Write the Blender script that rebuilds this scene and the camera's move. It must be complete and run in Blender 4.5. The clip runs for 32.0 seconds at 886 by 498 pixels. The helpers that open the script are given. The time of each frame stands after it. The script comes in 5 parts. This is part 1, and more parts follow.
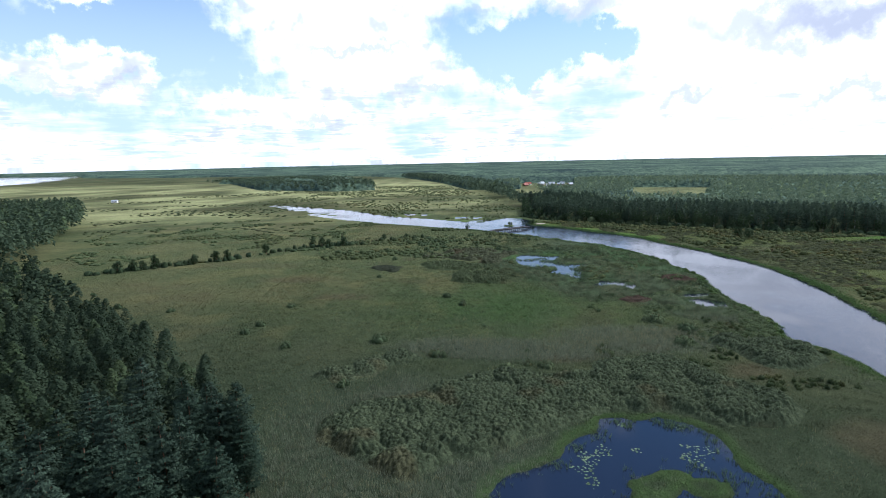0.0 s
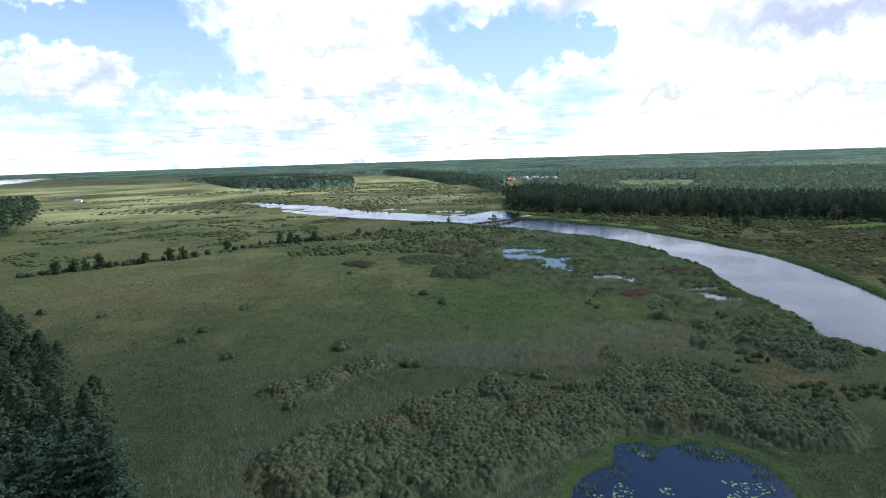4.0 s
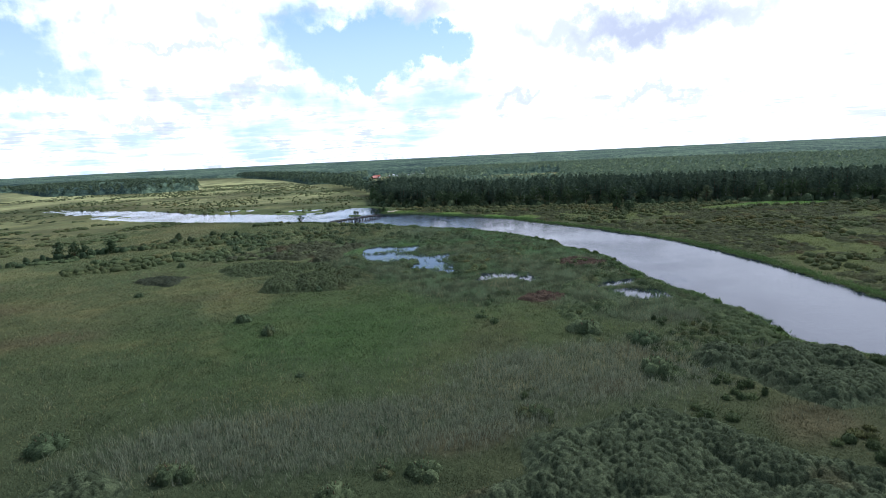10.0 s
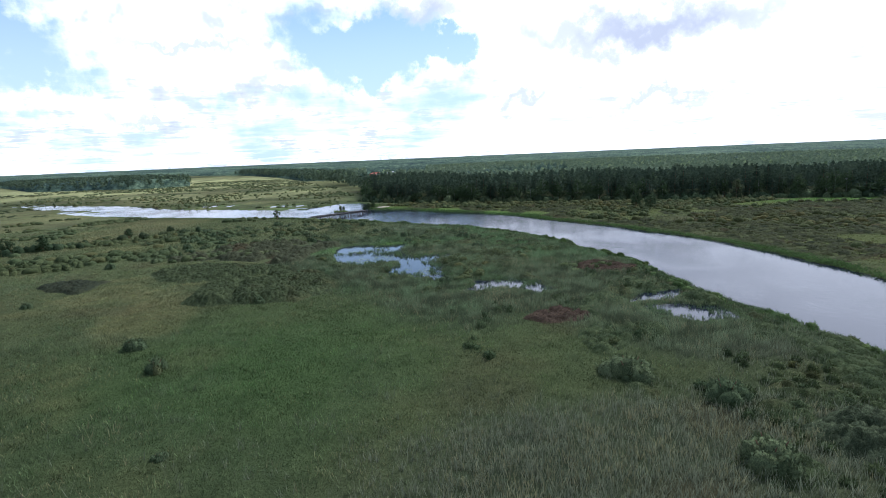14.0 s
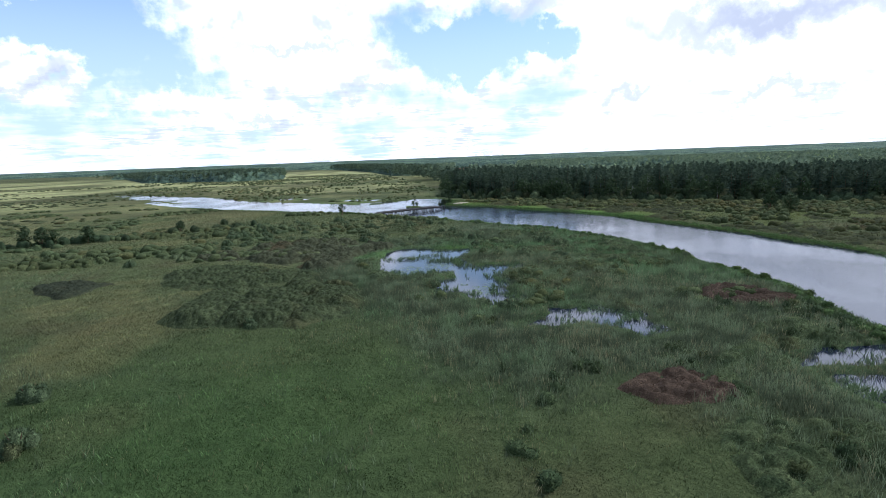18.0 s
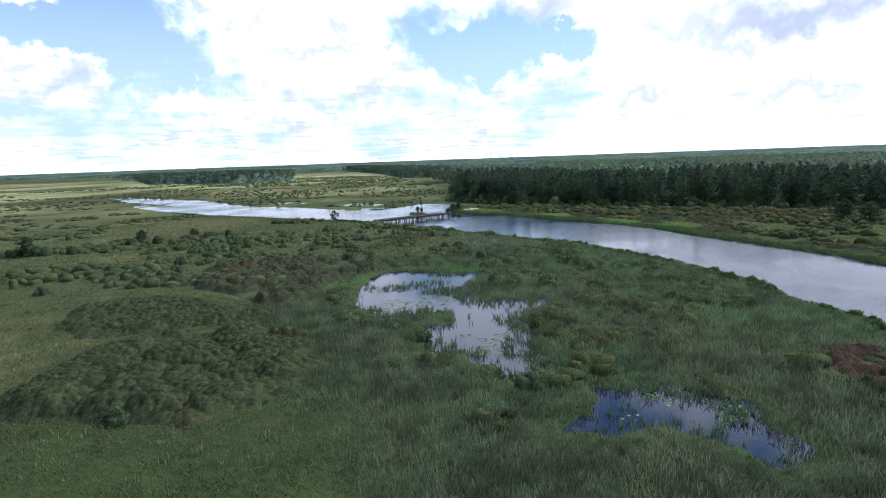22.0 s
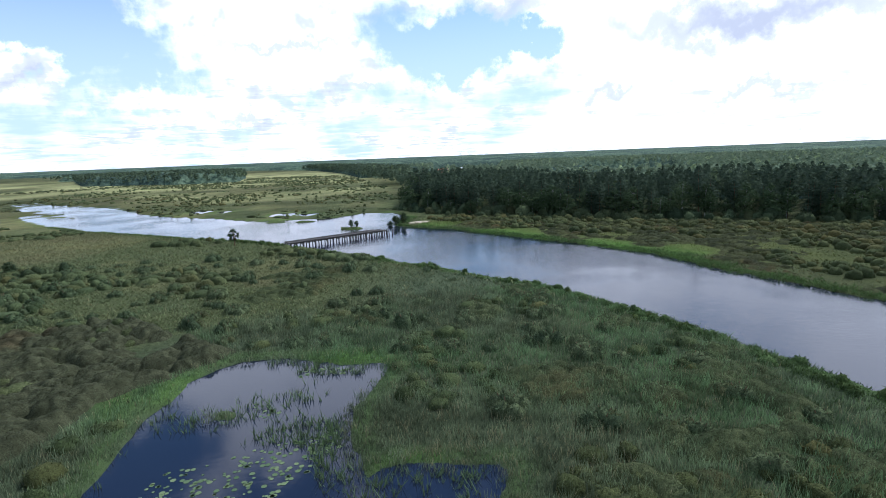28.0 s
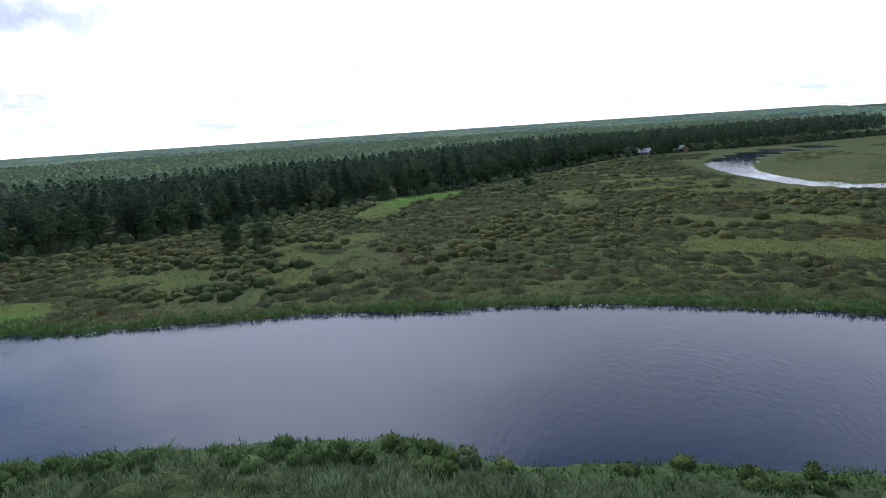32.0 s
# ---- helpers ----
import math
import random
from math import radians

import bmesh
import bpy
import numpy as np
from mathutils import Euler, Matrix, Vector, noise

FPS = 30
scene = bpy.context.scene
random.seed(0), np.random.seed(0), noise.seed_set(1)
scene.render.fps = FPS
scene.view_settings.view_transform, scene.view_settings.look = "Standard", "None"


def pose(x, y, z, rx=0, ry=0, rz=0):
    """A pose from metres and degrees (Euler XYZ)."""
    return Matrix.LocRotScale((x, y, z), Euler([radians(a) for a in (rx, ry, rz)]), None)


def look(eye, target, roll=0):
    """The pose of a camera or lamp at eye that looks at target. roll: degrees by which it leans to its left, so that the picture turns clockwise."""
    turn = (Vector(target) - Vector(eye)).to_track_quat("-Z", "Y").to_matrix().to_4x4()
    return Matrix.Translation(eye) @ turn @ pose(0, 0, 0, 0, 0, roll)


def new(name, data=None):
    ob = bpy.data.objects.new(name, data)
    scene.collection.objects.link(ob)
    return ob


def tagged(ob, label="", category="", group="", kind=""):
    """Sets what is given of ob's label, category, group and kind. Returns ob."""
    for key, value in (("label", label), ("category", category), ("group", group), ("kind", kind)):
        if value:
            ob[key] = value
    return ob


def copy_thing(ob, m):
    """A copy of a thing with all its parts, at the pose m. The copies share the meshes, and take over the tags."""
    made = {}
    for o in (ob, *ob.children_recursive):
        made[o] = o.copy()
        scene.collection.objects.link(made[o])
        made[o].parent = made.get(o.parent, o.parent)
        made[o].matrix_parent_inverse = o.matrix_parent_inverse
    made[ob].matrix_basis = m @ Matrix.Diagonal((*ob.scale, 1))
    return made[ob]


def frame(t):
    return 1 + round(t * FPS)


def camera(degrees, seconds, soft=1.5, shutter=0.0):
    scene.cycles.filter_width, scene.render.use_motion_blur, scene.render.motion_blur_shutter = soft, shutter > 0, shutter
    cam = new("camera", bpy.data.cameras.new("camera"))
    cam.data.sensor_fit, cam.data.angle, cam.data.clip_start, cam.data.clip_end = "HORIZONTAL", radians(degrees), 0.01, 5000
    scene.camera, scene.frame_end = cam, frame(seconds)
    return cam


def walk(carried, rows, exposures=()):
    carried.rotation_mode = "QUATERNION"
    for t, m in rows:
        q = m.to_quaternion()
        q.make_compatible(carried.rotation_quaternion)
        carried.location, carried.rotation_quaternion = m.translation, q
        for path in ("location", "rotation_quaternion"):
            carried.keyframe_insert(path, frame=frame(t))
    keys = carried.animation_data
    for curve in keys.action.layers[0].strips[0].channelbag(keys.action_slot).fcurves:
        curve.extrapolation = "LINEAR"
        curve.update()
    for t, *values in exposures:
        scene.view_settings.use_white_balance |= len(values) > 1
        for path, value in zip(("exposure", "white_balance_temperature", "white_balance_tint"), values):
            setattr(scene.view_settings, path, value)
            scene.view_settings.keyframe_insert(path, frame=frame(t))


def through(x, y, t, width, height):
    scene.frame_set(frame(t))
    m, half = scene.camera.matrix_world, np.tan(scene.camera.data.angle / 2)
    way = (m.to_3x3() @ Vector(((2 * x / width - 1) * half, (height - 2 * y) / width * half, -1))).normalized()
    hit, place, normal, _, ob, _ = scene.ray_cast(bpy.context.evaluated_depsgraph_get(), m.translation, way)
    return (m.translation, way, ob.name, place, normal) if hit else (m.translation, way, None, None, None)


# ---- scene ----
cam = camera(77.76, 32.0, soft=0.6)
PATH = [
    # seconds, x, y, z, yaw, pitch, roll
    (0, 0.00, -0.00, 54.60, -0.00, -9.31, -1.25),
    (0.5, 0.84, 2.51, 53.70, -0.14, -9.30, -1.23),
    (1, 1.51, 5.22, 52.82, 0.15, -9.29, -1.35),
    (1.5, 1.88, 8.06, 51.95, 0.56, -9.30, -1.45),
    (2, 2.09, 11.11, 51.12, 1.33, -9.31, -1.44),
    (2.5, 2.15, 14.42, 50.32, 1.72, -9.36, -1.45),
    (3, 2.25, 17.82, 49.51, 0.83, -9.41, -1.50),
    (3.5, 2.45, 21.44, 48.61, -0.69, -9.47, -1.68),
    (5.5, 3.70, 37.61, 44.83, -5.15, -9.61, -2.15),
    (6, 4.23, 41.99, 43.95, -8.09, -9.68, -2.37),
    (6.5, 4.93, 46.66, 42.98, -11.14, -9.75, -2.46),
    (7, 5.96, 51.36, 42.02, -12.68, -9.77, -2.55),
    (7.5, 7.12, 55.99, 41.12, -13.53, -9.78, -2.67),
    (8, 8.14, 60.59, 40.26, -14.16, -9.80, -2.70),
    (8.5, 9.40, 65.16, 39.41, -14.54, -9.77, -2.71),
    (9, 10.90, 69.80, 38.57, -14.79, -9.79, -2.80),
    (9.5, 12.46, 74.67, 37.65, -15.00, -9.75, -2.75),
    (10, 14.16, 79.52, 36.76, -15.23, -9.73, -2.78),
    (10.5, 15.89, 84.23, 35.90, -15.47, -9.71, -2.71),
    (11, 17.55, 88.89, 34.96, -15.74, -9.69, -2.74),
    (11.5, 19.46, 93.59, 34.05, -15.88, -9.67, -2.72),
    (12, 21.34, 98.10, 33.14, -15.99, -9.66, -2.72),
    (12.5, 23.22, 102.43, 32.25, -16.19, -9.66, -2.66),
    (13, 24.90, 106.66, 31.38, -16.36, -9.69, -2.66),
    (13.5, 26.53, 110.46, 30.60, -15.64, -9.61, -2.48),
    (14, 28.48, 114.34, 29.89, -14.85, -9.63, -2.41),
    (14.5, 30.49, 118.31, 29.15, -13.82, -9.64, -2.37),
    (16.5, 38.40, 135.03, 26.74, -6.81, -9.66, -2.09),
    (17, 40.20, 139.59, 26.32, -6.09, -9.59, -2.11),
    (17.5, 41.56, 143.91, 26.22, -5.50, -9.56, -2.13),
    (18, 42.83, 148.17, 26.14, -5.09, -9.56, -2.15),
    (18.5, 43.94, 152.39, 26.12, -4.77, -9.59, -2.12),
    (19, 44.81, 156.50, 26.13, -4.57, -9.59, -2.11),
    (19.5, 45.66, 160.68, 26.11, -4.37, -9.56, -2.08),
    (20, 46.41, 164.80, 26.02, -4.21, -9.55, -2.10),
    (20.5, 46.81, 169.18, 25.86, -4.13, -9.52, -2.02),
    (21, 47.37, 173.38, 25.71, -3.97, -9.45, -1.98),
    (21.5, 48.14, 177.49, 25.41, -3.79, -9.39, -1.93),
    (22, 49.03, 181.41, 25.26, -3.60, -9.32, -2.01),
    (22.5, 50.36, 185.89, 25.48, -3.37, -9.35, -1.99),
    (23, 51.68, 190.11, 25.61, -3.10, -9.39, -1.92),
    (23.5, 52.94, 194.32, 25.63, -2.86, -9.45, -2.01),
    (24, 54.10, 198.64, 25.64, -2.75, -9.44, -2.02),
    (24.5, 55.45, 203.07, 25.70, -2.56, -9.44, -2.05),
    (26.5, 62.77, 220.35, 26.14, -1.12, -9.57, -2.06),
    (27, 63.53, 225.21, 26.13, -1.05, -9.63, -1.97),
    (27.5, 63.97, 229.53, 26.09, -2.46, -9.65, -2.07),
    (28, 64.13, 233.67, 26.09, -6.66, -9.70, -2.19),
    (28.5, 64.50, 237.78, 26.18, -12.62, -9.92, -2.50),
    (29, 65.30, 242.06, 26.27, -19.90, -10.21, -2.86),
    (29.5, 66.18, 246.15, 26.29, -26.44, -10.39, -3.02),
    (30, 67.35, 249.90, 26.34, -33.57, -10.63, -3.29),
    (30.5, 68.82, 253.50, 26.37, -41.07, -10.96, -3.50),
    (31, 70.44, 256.93, 26.35, -50.10, -11.31, -3.56),
    (31.5, 71.90, 260.05, 26.65, -61.52, -11.75, -3.67),
    (32, 73.85, 262.91, 26.89, -74.36, -12.29, -3.79),
]


def heading(x, y, z, yaw, pitch, roll):
    return pose(x, y, z, 0, 0, yaw) @ pose(0, 0, 0, 90 + pitch) @ pose(0, 0, 0, 0, 0, roll)


walk(cam, [(t, heading(*row)) for t, *row in PATH], exposures=[(0.0, 0.6, 5480, 13), (32.0, 0.6, 5480, 13)])

# ---- light ----
SUN_AZIMUTH, SUN_HEIGHT = 62.0, 46.0          # degrees clockwise from +y, degrees up

world = bpy.data.worlds.new("sky")
scene.world = world
world.use_nodes = True


class Nodes:
    """Short hand for building a node tree."""

    def __init__(self, tree):
        self.tree = tree
        tree.nodes.clear()

    def add(self, kind, ins=(), **settings):
        n = self.tree.nodes.new(kind)
        for key, value in settings.items():
            setattr(n, key, value)
        for key, value in dict(ins).items():
            self.put(n.inputs[key], value)
        return n

    def put(self, socket, value):
        if isinstance(value, bpy.types.NodeSocket):
            self.tree.links.new(value, socket)
        else:
            socket.default_value = value

    def maths(self, op, a, b=0.0, c=0.0, clamp=False):
        return self.add("ShaderNodeMath", {0: a, 1: b, 2: c}, operation=op, use_clamp=clamp).outputs[0]

    def ramp(self, value, lo, hi, to_lo=0.0, to_hi=1.0):
        return self.add("ShaderNodeMapRange", {0: value, 1: lo, 2: hi, 3: to_lo, 4: to_hi}, interpolation_type="SMOOTHSTEP").outputs[0]

    def mix(self, fac, a, b, blend="MIX"):
        return self.add("ShaderNodeMix", {0: fac, 6: a, 7: b}, data_type="RGBA", blend_type=blend).outputs[2]

    def noise(self, vector, scale, detail=4.0, rough=0.55):
        return self.add("ShaderNodeTexNoise", {"Vector": vector, "Scale": scale, "Detail": detail, "Roughness": rough}).outputs[0]


w = Nodes(world.node_tree)
sky_dir = w.add("ShaderNodeTexCoord").outputs["Generated"]
nishita = w.add("ShaderNodeTexSky", sky_type="NISHITA", sun_disc=False, sun_elevation=radians(SUN_HEIGHT),
                sun_rotation=radians(SUN_AZIMUTH), air_density=1.0, dust_density=0.6, ozone_density=2.0)
axes = w.add("ShaderNodeSeparateXYZ", {0: sky_dir})
DEG = 57.29578
side = w.maths("MULTIPLY", w.maths("ARCTAN2", axes.outputs[0], axes.outputs[1]), DEG)      # degrees clockwise from +y
high = w.maths("MULTIPLY", w.maths("ARCSINE", axes.outputs[2]), DEG)                      # degrees above the horizon
up = w.maths("MAXIMUM", axes.outputs[2], 0.0)
# the cloud layer seen in perspective: lumps overhead, flatter towards the horizon
flat = w.maths("ADD", up, 0.16)
deck = w.add("ShaderNodeCombineXYZ", {0: w.maths("DIVIDE", axes.outputs[0], flat), 1: w.maths("DIVIDE", axes.outputs[1], flat),
                                      2: w.maths("MULTIPLY", up, 5.0)}).outputs[0]
puffs = w.maths("ADD", w.maths("MULTIPLY", w.noise(deck, 1.5, 6.0, 0.55), 0.45), w.maths("MULTIPLY", w.noise(sky_dir, 8.5, 6.0, 0.52), 0.55))
# small far clouds in rows that close up towards the horizon
thin = w.maths("ADD", up, 0.045)
rows_at = w.add("ShaderNodeCombineXYZ", {0: w.maths("DIVIDE", axes.outputs[0], thin), 1: w.maths("DIVIDE", axes.outputs[1], thin),
                                         2: w.maths("MULTIPLY", up, 9.0)}).outputs[0]
row_puffs = w.maths("MULTIPLY", w.maths("SUBTRACT", w.noise(rows_at, 0.85, 5.0, 0.55), 0.5), w.ramp(up, 0.03, 0.17, 0.42, 0.0))
fray_side = w.maths("MULTIPLY", w.maths("SUBTRACT", w.noise(sky_dir, 15.0, 5.0, 0.55), 0.5), 10.0)
fray_high = w.maths("MULTIPLY", w.maths("SUBTRACT", w.noise(sky_dir, 21.0, 6.0, 0.6), 0.5), 8.0)
side_f, high_f = w.maths("ADD", side, fray_side), w.maths("ADD", high, fray_high)


def sky_spots(spots):
    """The sum of soft ovals in the sky: degrees round, degrees up, half widths, weight."""
    total = None
    for a, e, wa, we, weight in spots:
        u = w.maths("POWER", w.maths("ABSOLUTE", w.maths("DIVIDE", w.maths("SUBTRACT", side_f, a), wa)), 2.0)
        v = w.maths("POWER", w.maths("ABSOLUTE", w.maths("DIVIDE", w.maths("SUBTRACT", high_f, e), we)), 2.0)
        g = w.maths("MULTIPLY", w.maths("EXPONENT", w.maths("MULTIPLY", w.maths("ADD", u, v), -1.0)), weight)
        total = g if total is None else w.maths("ADD", total, g)
    return total


# the wide unseen cloud band at (30, 20) is added to brighten the river
CLOUD_SPOTS = [(-10, 12.8, 9, 3.0, 0.32), (-6, 8.4, 9, 2.2, 0.28), (-30, 8.2, 7, 1.5, 0.32), (-31, 13.6, 3, 0.8, 0.25), (-22, 5.4, 6, 1.0, 0.15),
               (30, 9, 14, 7, 0.35), (60, 10, 26, 10, 0.35), (100, 12, 30, 12, 0.3),
               (-24, 11.4, 5.5, 2.6, -0.32), (-38, 10.8, 5, 1.5, -0.2), (-19, 7.8, 4, 1.6, -0.2), (9, 10.7, 7.5, 2.0, -0.40), (8.6, 8.2, 3, 1.2, -0.3),
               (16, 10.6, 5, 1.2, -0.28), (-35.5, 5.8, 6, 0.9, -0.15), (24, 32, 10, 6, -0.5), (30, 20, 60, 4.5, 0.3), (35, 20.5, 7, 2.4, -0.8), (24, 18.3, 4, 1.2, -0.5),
               (-10, 17.9, 4, 1.1, -0.45), (-22, 25.5, 4, 3.5, -0.45), (-8, 25, 9, 5, 0.5), (3, 31, 4.5, 4, -0.45), (-12, 33, 5, 3, -0.4), (62, 24, 16, 8, 0.5), (84, 26, 10, 6, 0.3)]
GREY_SPOTS = [(36, 10.5, 8.0, 1.3, 1.0), (14.4, 13.9, 4, 1.2, 0.7), (24, 5.3, 2.6, 0.6, 0.45), (-1.6, 6.5, 3, 0.5, 0.4), (-11.4, 4.1, 3, 0.5, 0.35),
              (36, 4.6, 5, 0.5, 0.35), (-31, 6.9, 7, 0.5, 0.35), (-8, 10.8, 7, 0.5, 0.35), (95, 33, 14, 5, 0.7)]
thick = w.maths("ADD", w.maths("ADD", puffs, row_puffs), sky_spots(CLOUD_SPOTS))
low = w.ramp(up, 0.0, 0.10, 0.13, 0.0)
cover = w.ramp(w.maths("ADD", thick, low), 0.42, 0.65)
stretched = w.add("ShaderNodeMapping", {"Vector": sky_dir, "Scale": (4.0, 4.0, 34.0)}).outputs[0]
streaks = w.maths("MULTIPLY", w.ramp(w.noise(stretched, 2.0, 6.0, 0.6), 0.5, 0.72), w.ramp(up, 0.02, 0.24, 0.26, 0.0))     # thin grey bases of far clouds
# the underside of each heap of cloud is greyer than its top
above = w.add("ShaderNodeVectorMath", {0: sky_dir, 1: (0, 0, 0.022)}).outputs[0]
heap = w.maths("SUBTRACT", w.noise(above, 11.0, 4.0, 0.55), w.noise(sky_dir, 11.0, 4.0, 0.55))
rows_above = w.add("ShaderNodeVectorMath", {0: rows_at, 1: (0, 0, 0.12)}).outputs[0]
heap_far = w.maths("MULTIPLY", w.maths("SUBTRACT", w.noise(rows_above, 1.6, 4.0, 0.55), w.noise(rows_at, 1.6, 4.0, 0.55)), w.ramp(up, 0.03, 0.2, 1.0, 0.0))
under = w.maths("MULTIPLY", w.ramp(w.maths("ADD", heap, heap_far), 0.02, 0.24), w.ramp(side, 4.0, 26.0, 0.62, 0.22))
grey = w.maths("MINIMUM", w.maths("ADD", w.maths("ADD", sky_spots(GREY_SPOTS), streaks), under), 1.0)
haze = w.ramp(up, 0.06, 0.44, 0.88, 0.0)
sun_way = (math.sin(radians(SUN_AZIMUTH)) * math.cos(radians(SUN_HEIGHT)), math.cos(radians(SUN_AZIMUTH)) * math.cos(radians(SUN_HEIGHT)), math.sin(radians(SUN_HEIGHT)))
sun_dot = w.add("ShaderNodeVectorMath", {0: sky_dir, 1: sun_way}, operation="DOT_PRODUCT").outputs["Value"]
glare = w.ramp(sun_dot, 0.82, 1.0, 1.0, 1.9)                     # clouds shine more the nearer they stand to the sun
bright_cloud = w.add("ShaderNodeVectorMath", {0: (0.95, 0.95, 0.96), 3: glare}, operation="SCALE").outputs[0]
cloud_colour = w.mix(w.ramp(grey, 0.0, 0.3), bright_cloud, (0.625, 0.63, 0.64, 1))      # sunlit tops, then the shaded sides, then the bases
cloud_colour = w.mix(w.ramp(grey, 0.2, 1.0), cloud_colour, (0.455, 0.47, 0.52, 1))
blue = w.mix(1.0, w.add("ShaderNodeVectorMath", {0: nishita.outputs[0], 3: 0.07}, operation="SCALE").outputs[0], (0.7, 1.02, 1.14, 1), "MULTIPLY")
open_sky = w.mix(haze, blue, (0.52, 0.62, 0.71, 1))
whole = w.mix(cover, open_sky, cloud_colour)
w.add("ShaderNodeOutputWorld", {0: w.add("ShaderNodeBackground", {0: whole, 1: 1.0}).outputs[0]})

sun = new("sun", bpy.data.lights.new("sun", "SUN"))
sun.data.energy, sun.data.angle, sun.data.color = 2.9, radians(3.0), (1.0, 0.96, 0.89)
sun.matrix_world = look((0, 0, 300), (-math.sin(radians(SUN_AZIMUTH)) * 300, -math.cos(radians(SUN_AZIMUTH)) * 300,
                                      300 - 300 * math.tan(radians(SUN_HEIGHT))))

# ---- plan: the river, ponds and woods, in metres ----
rng = np.random.default_rng(7)

NEAR_BANK = [(-146, 592), (-128, 560), (-90, 513), (-50, 475), (-25, 457), (5, 434), (30, 416), (47, 397), (62, 380), (82, 358),
             (97, 338), (105, 324), (108, 311), (114, 296), (117, 281), (116, 268), (118, 256), (119, 241), (114, 226), (111, 212),
             (109, 199), (110, 185), (109, 168), (104, 157), (109, 144), (109, 131), (110, 90), (114, 50), (128, 0), (160, -50),
             (205, -75), (250, -50), (272, 0), (277, 60), (279, 110), (282, 150), (284, 172), (297, 185), (322, 191), (352, 192),
             (384, 186), (424, 172), (464, 147), (490, 110)]
FAR_BANK = [(-232, 735), (-206, 702), (-168, 665), (-104, 609), (-55, 540), (-15, 509), (8, 487), (43, 482), (56, 496), (71, 496),
            (78, 470), (71, 443), (80, 434), (91, 424), (107, 400), (120, 380), (131, 361), (135, 352), (136, 338), (142, 321),
            (147, 303), (150, 290), (153, 275), (155, 255), (155, 238), (152, 213), (146, 190), (141, 167), (138, 130), (139, 90),
            (143, 50), (155, 5), (180, -25), (208, -42), (236, -25), (258, 10), (265, 60), (267, 110), (272, 155), (276, 180),
            (286, 193), (310, 200), (336, 206), (384, 208), (422, 195), (466, 168), (505, 115)]
POND_SOUTH = [(7, 82), (10, 87), (16, 90), (20, 92), (22, 96), (25, 100), (30, 102), (32, 108), (36, 108), (39, 106), (44, 107), (49, 104),
              (52, 99), (52, 94), (51, 88), (53, 82), (54, 76), (48, 70), (38, 67), (26, 66), (14, 68), (7, 74)]
POND_NORTH = [(39, 278), (39, 288), (40, 300), (45, 306), (52, 305), (58, 301), (64, 301), (63, 295), (61, 290), (59, 284), (60, 279), (62, 274),
              (64, 277), (68, 276), (74, 275), (72, 271), (67, 268), (65, 264), (67, 258), (64, 252), (66, 244), (60, 241), (57, 246), (56, 252),
              (51, 251), (51, 257), (51, 262), (56, 264), (56, 271), (49, 270), (45, 268)]
POND_EAST = [(62, 228), (66, 231), (68, 234), (68, 238), (72, 235), (75, 237), (78, 234), (82, 231), (80, 227), (82, 222), (78, 220), (76, 225), (72, 228), (67, 227)]
POOL_UPPER = [(90, 206), (96, 211), (106, 210), (99, 205)]
POOL_LOWER = [(91, 203), (98, 202), (103, 197), (101, 190), (94, 191), (91, 197)]
POND_OUTLINES = [POND_SOUTH, POND_NORTH, POND_EAST, POOL_UPPER, POOL_LOWER]
PONDS = [(-32, 548, 6), (-18, 540, 4), (18, 511, 6), (31, 507, 5)]          # small round pools beyond the bridge
ISLANDS = [(54, 442, 3.2), (46, 491, 2.5), (57, 501, 2.5), (41, 485, 3), (33, 475, 3), (20, 479, 3.5), (-100, 555, 3.5), (-112, 563, 5), (-125, 576, 6.5),
           (-140, 592, 8), (-156, 607, 9), (43, 83, 3.6), (35, 84, 3.4), (39, 86, 3.0), (33, 79, 3), (47, 290, 0.9), (54, 294, 0.7), (56, 286, 0.6)]
LAKE = [(-5200, 1200), (-2100, 1500), (-1400, 1730), (-1560, 2150), (-1760, 2540), (-2150, 3300), (-5200, 3900)]
WOOD_EAST = [(74, 512), (100, 470), (146, 430), (180, 413), (212, 390), (237, 371), (260, 359), (288, 342), (309, 323), (355, 300),
             (431, 268), (467, 244), (500, 190), (534, 124), (582, 44), (640, -60), (760, -300), (5200, -1500), (5200, 5200),
             (-900, 5200), (-600, 2300), (-250, 1900), (-105, 1666), (0, 1260), (60, 860), (75, 737), (90, 590)]
WOOD_NORTH = [(-640, 1500), (-565, 1480), (-363, 1098), (-250, 1030), (-185, 995), (-120, 1012), (-150, 1200), (-250, 1500), (-420, 1700)]
WOOD_NEAR = [(-177, 233), (-110, 167), (-68, 128), (-42, 102), (-34, 90), (-26, 70), (-24, 30), (-60, -20), (-160, 10), (-230, 120),
             (-236, 230)]
WOOD_WEST = [(-225, 285), (-240, 330), (-320, 490), (-420, 640), (-640, 640), (-760, 300), (-420, 180), (-236, 230)]
WOOD_FAR = [(-5200, 4200), (-2200, 3400), (-1700, 2620), (-1200, 2350), (-900, 2250), (-600, 2150), (-300, 1950), (0, 5200), (-5200, 5200)]


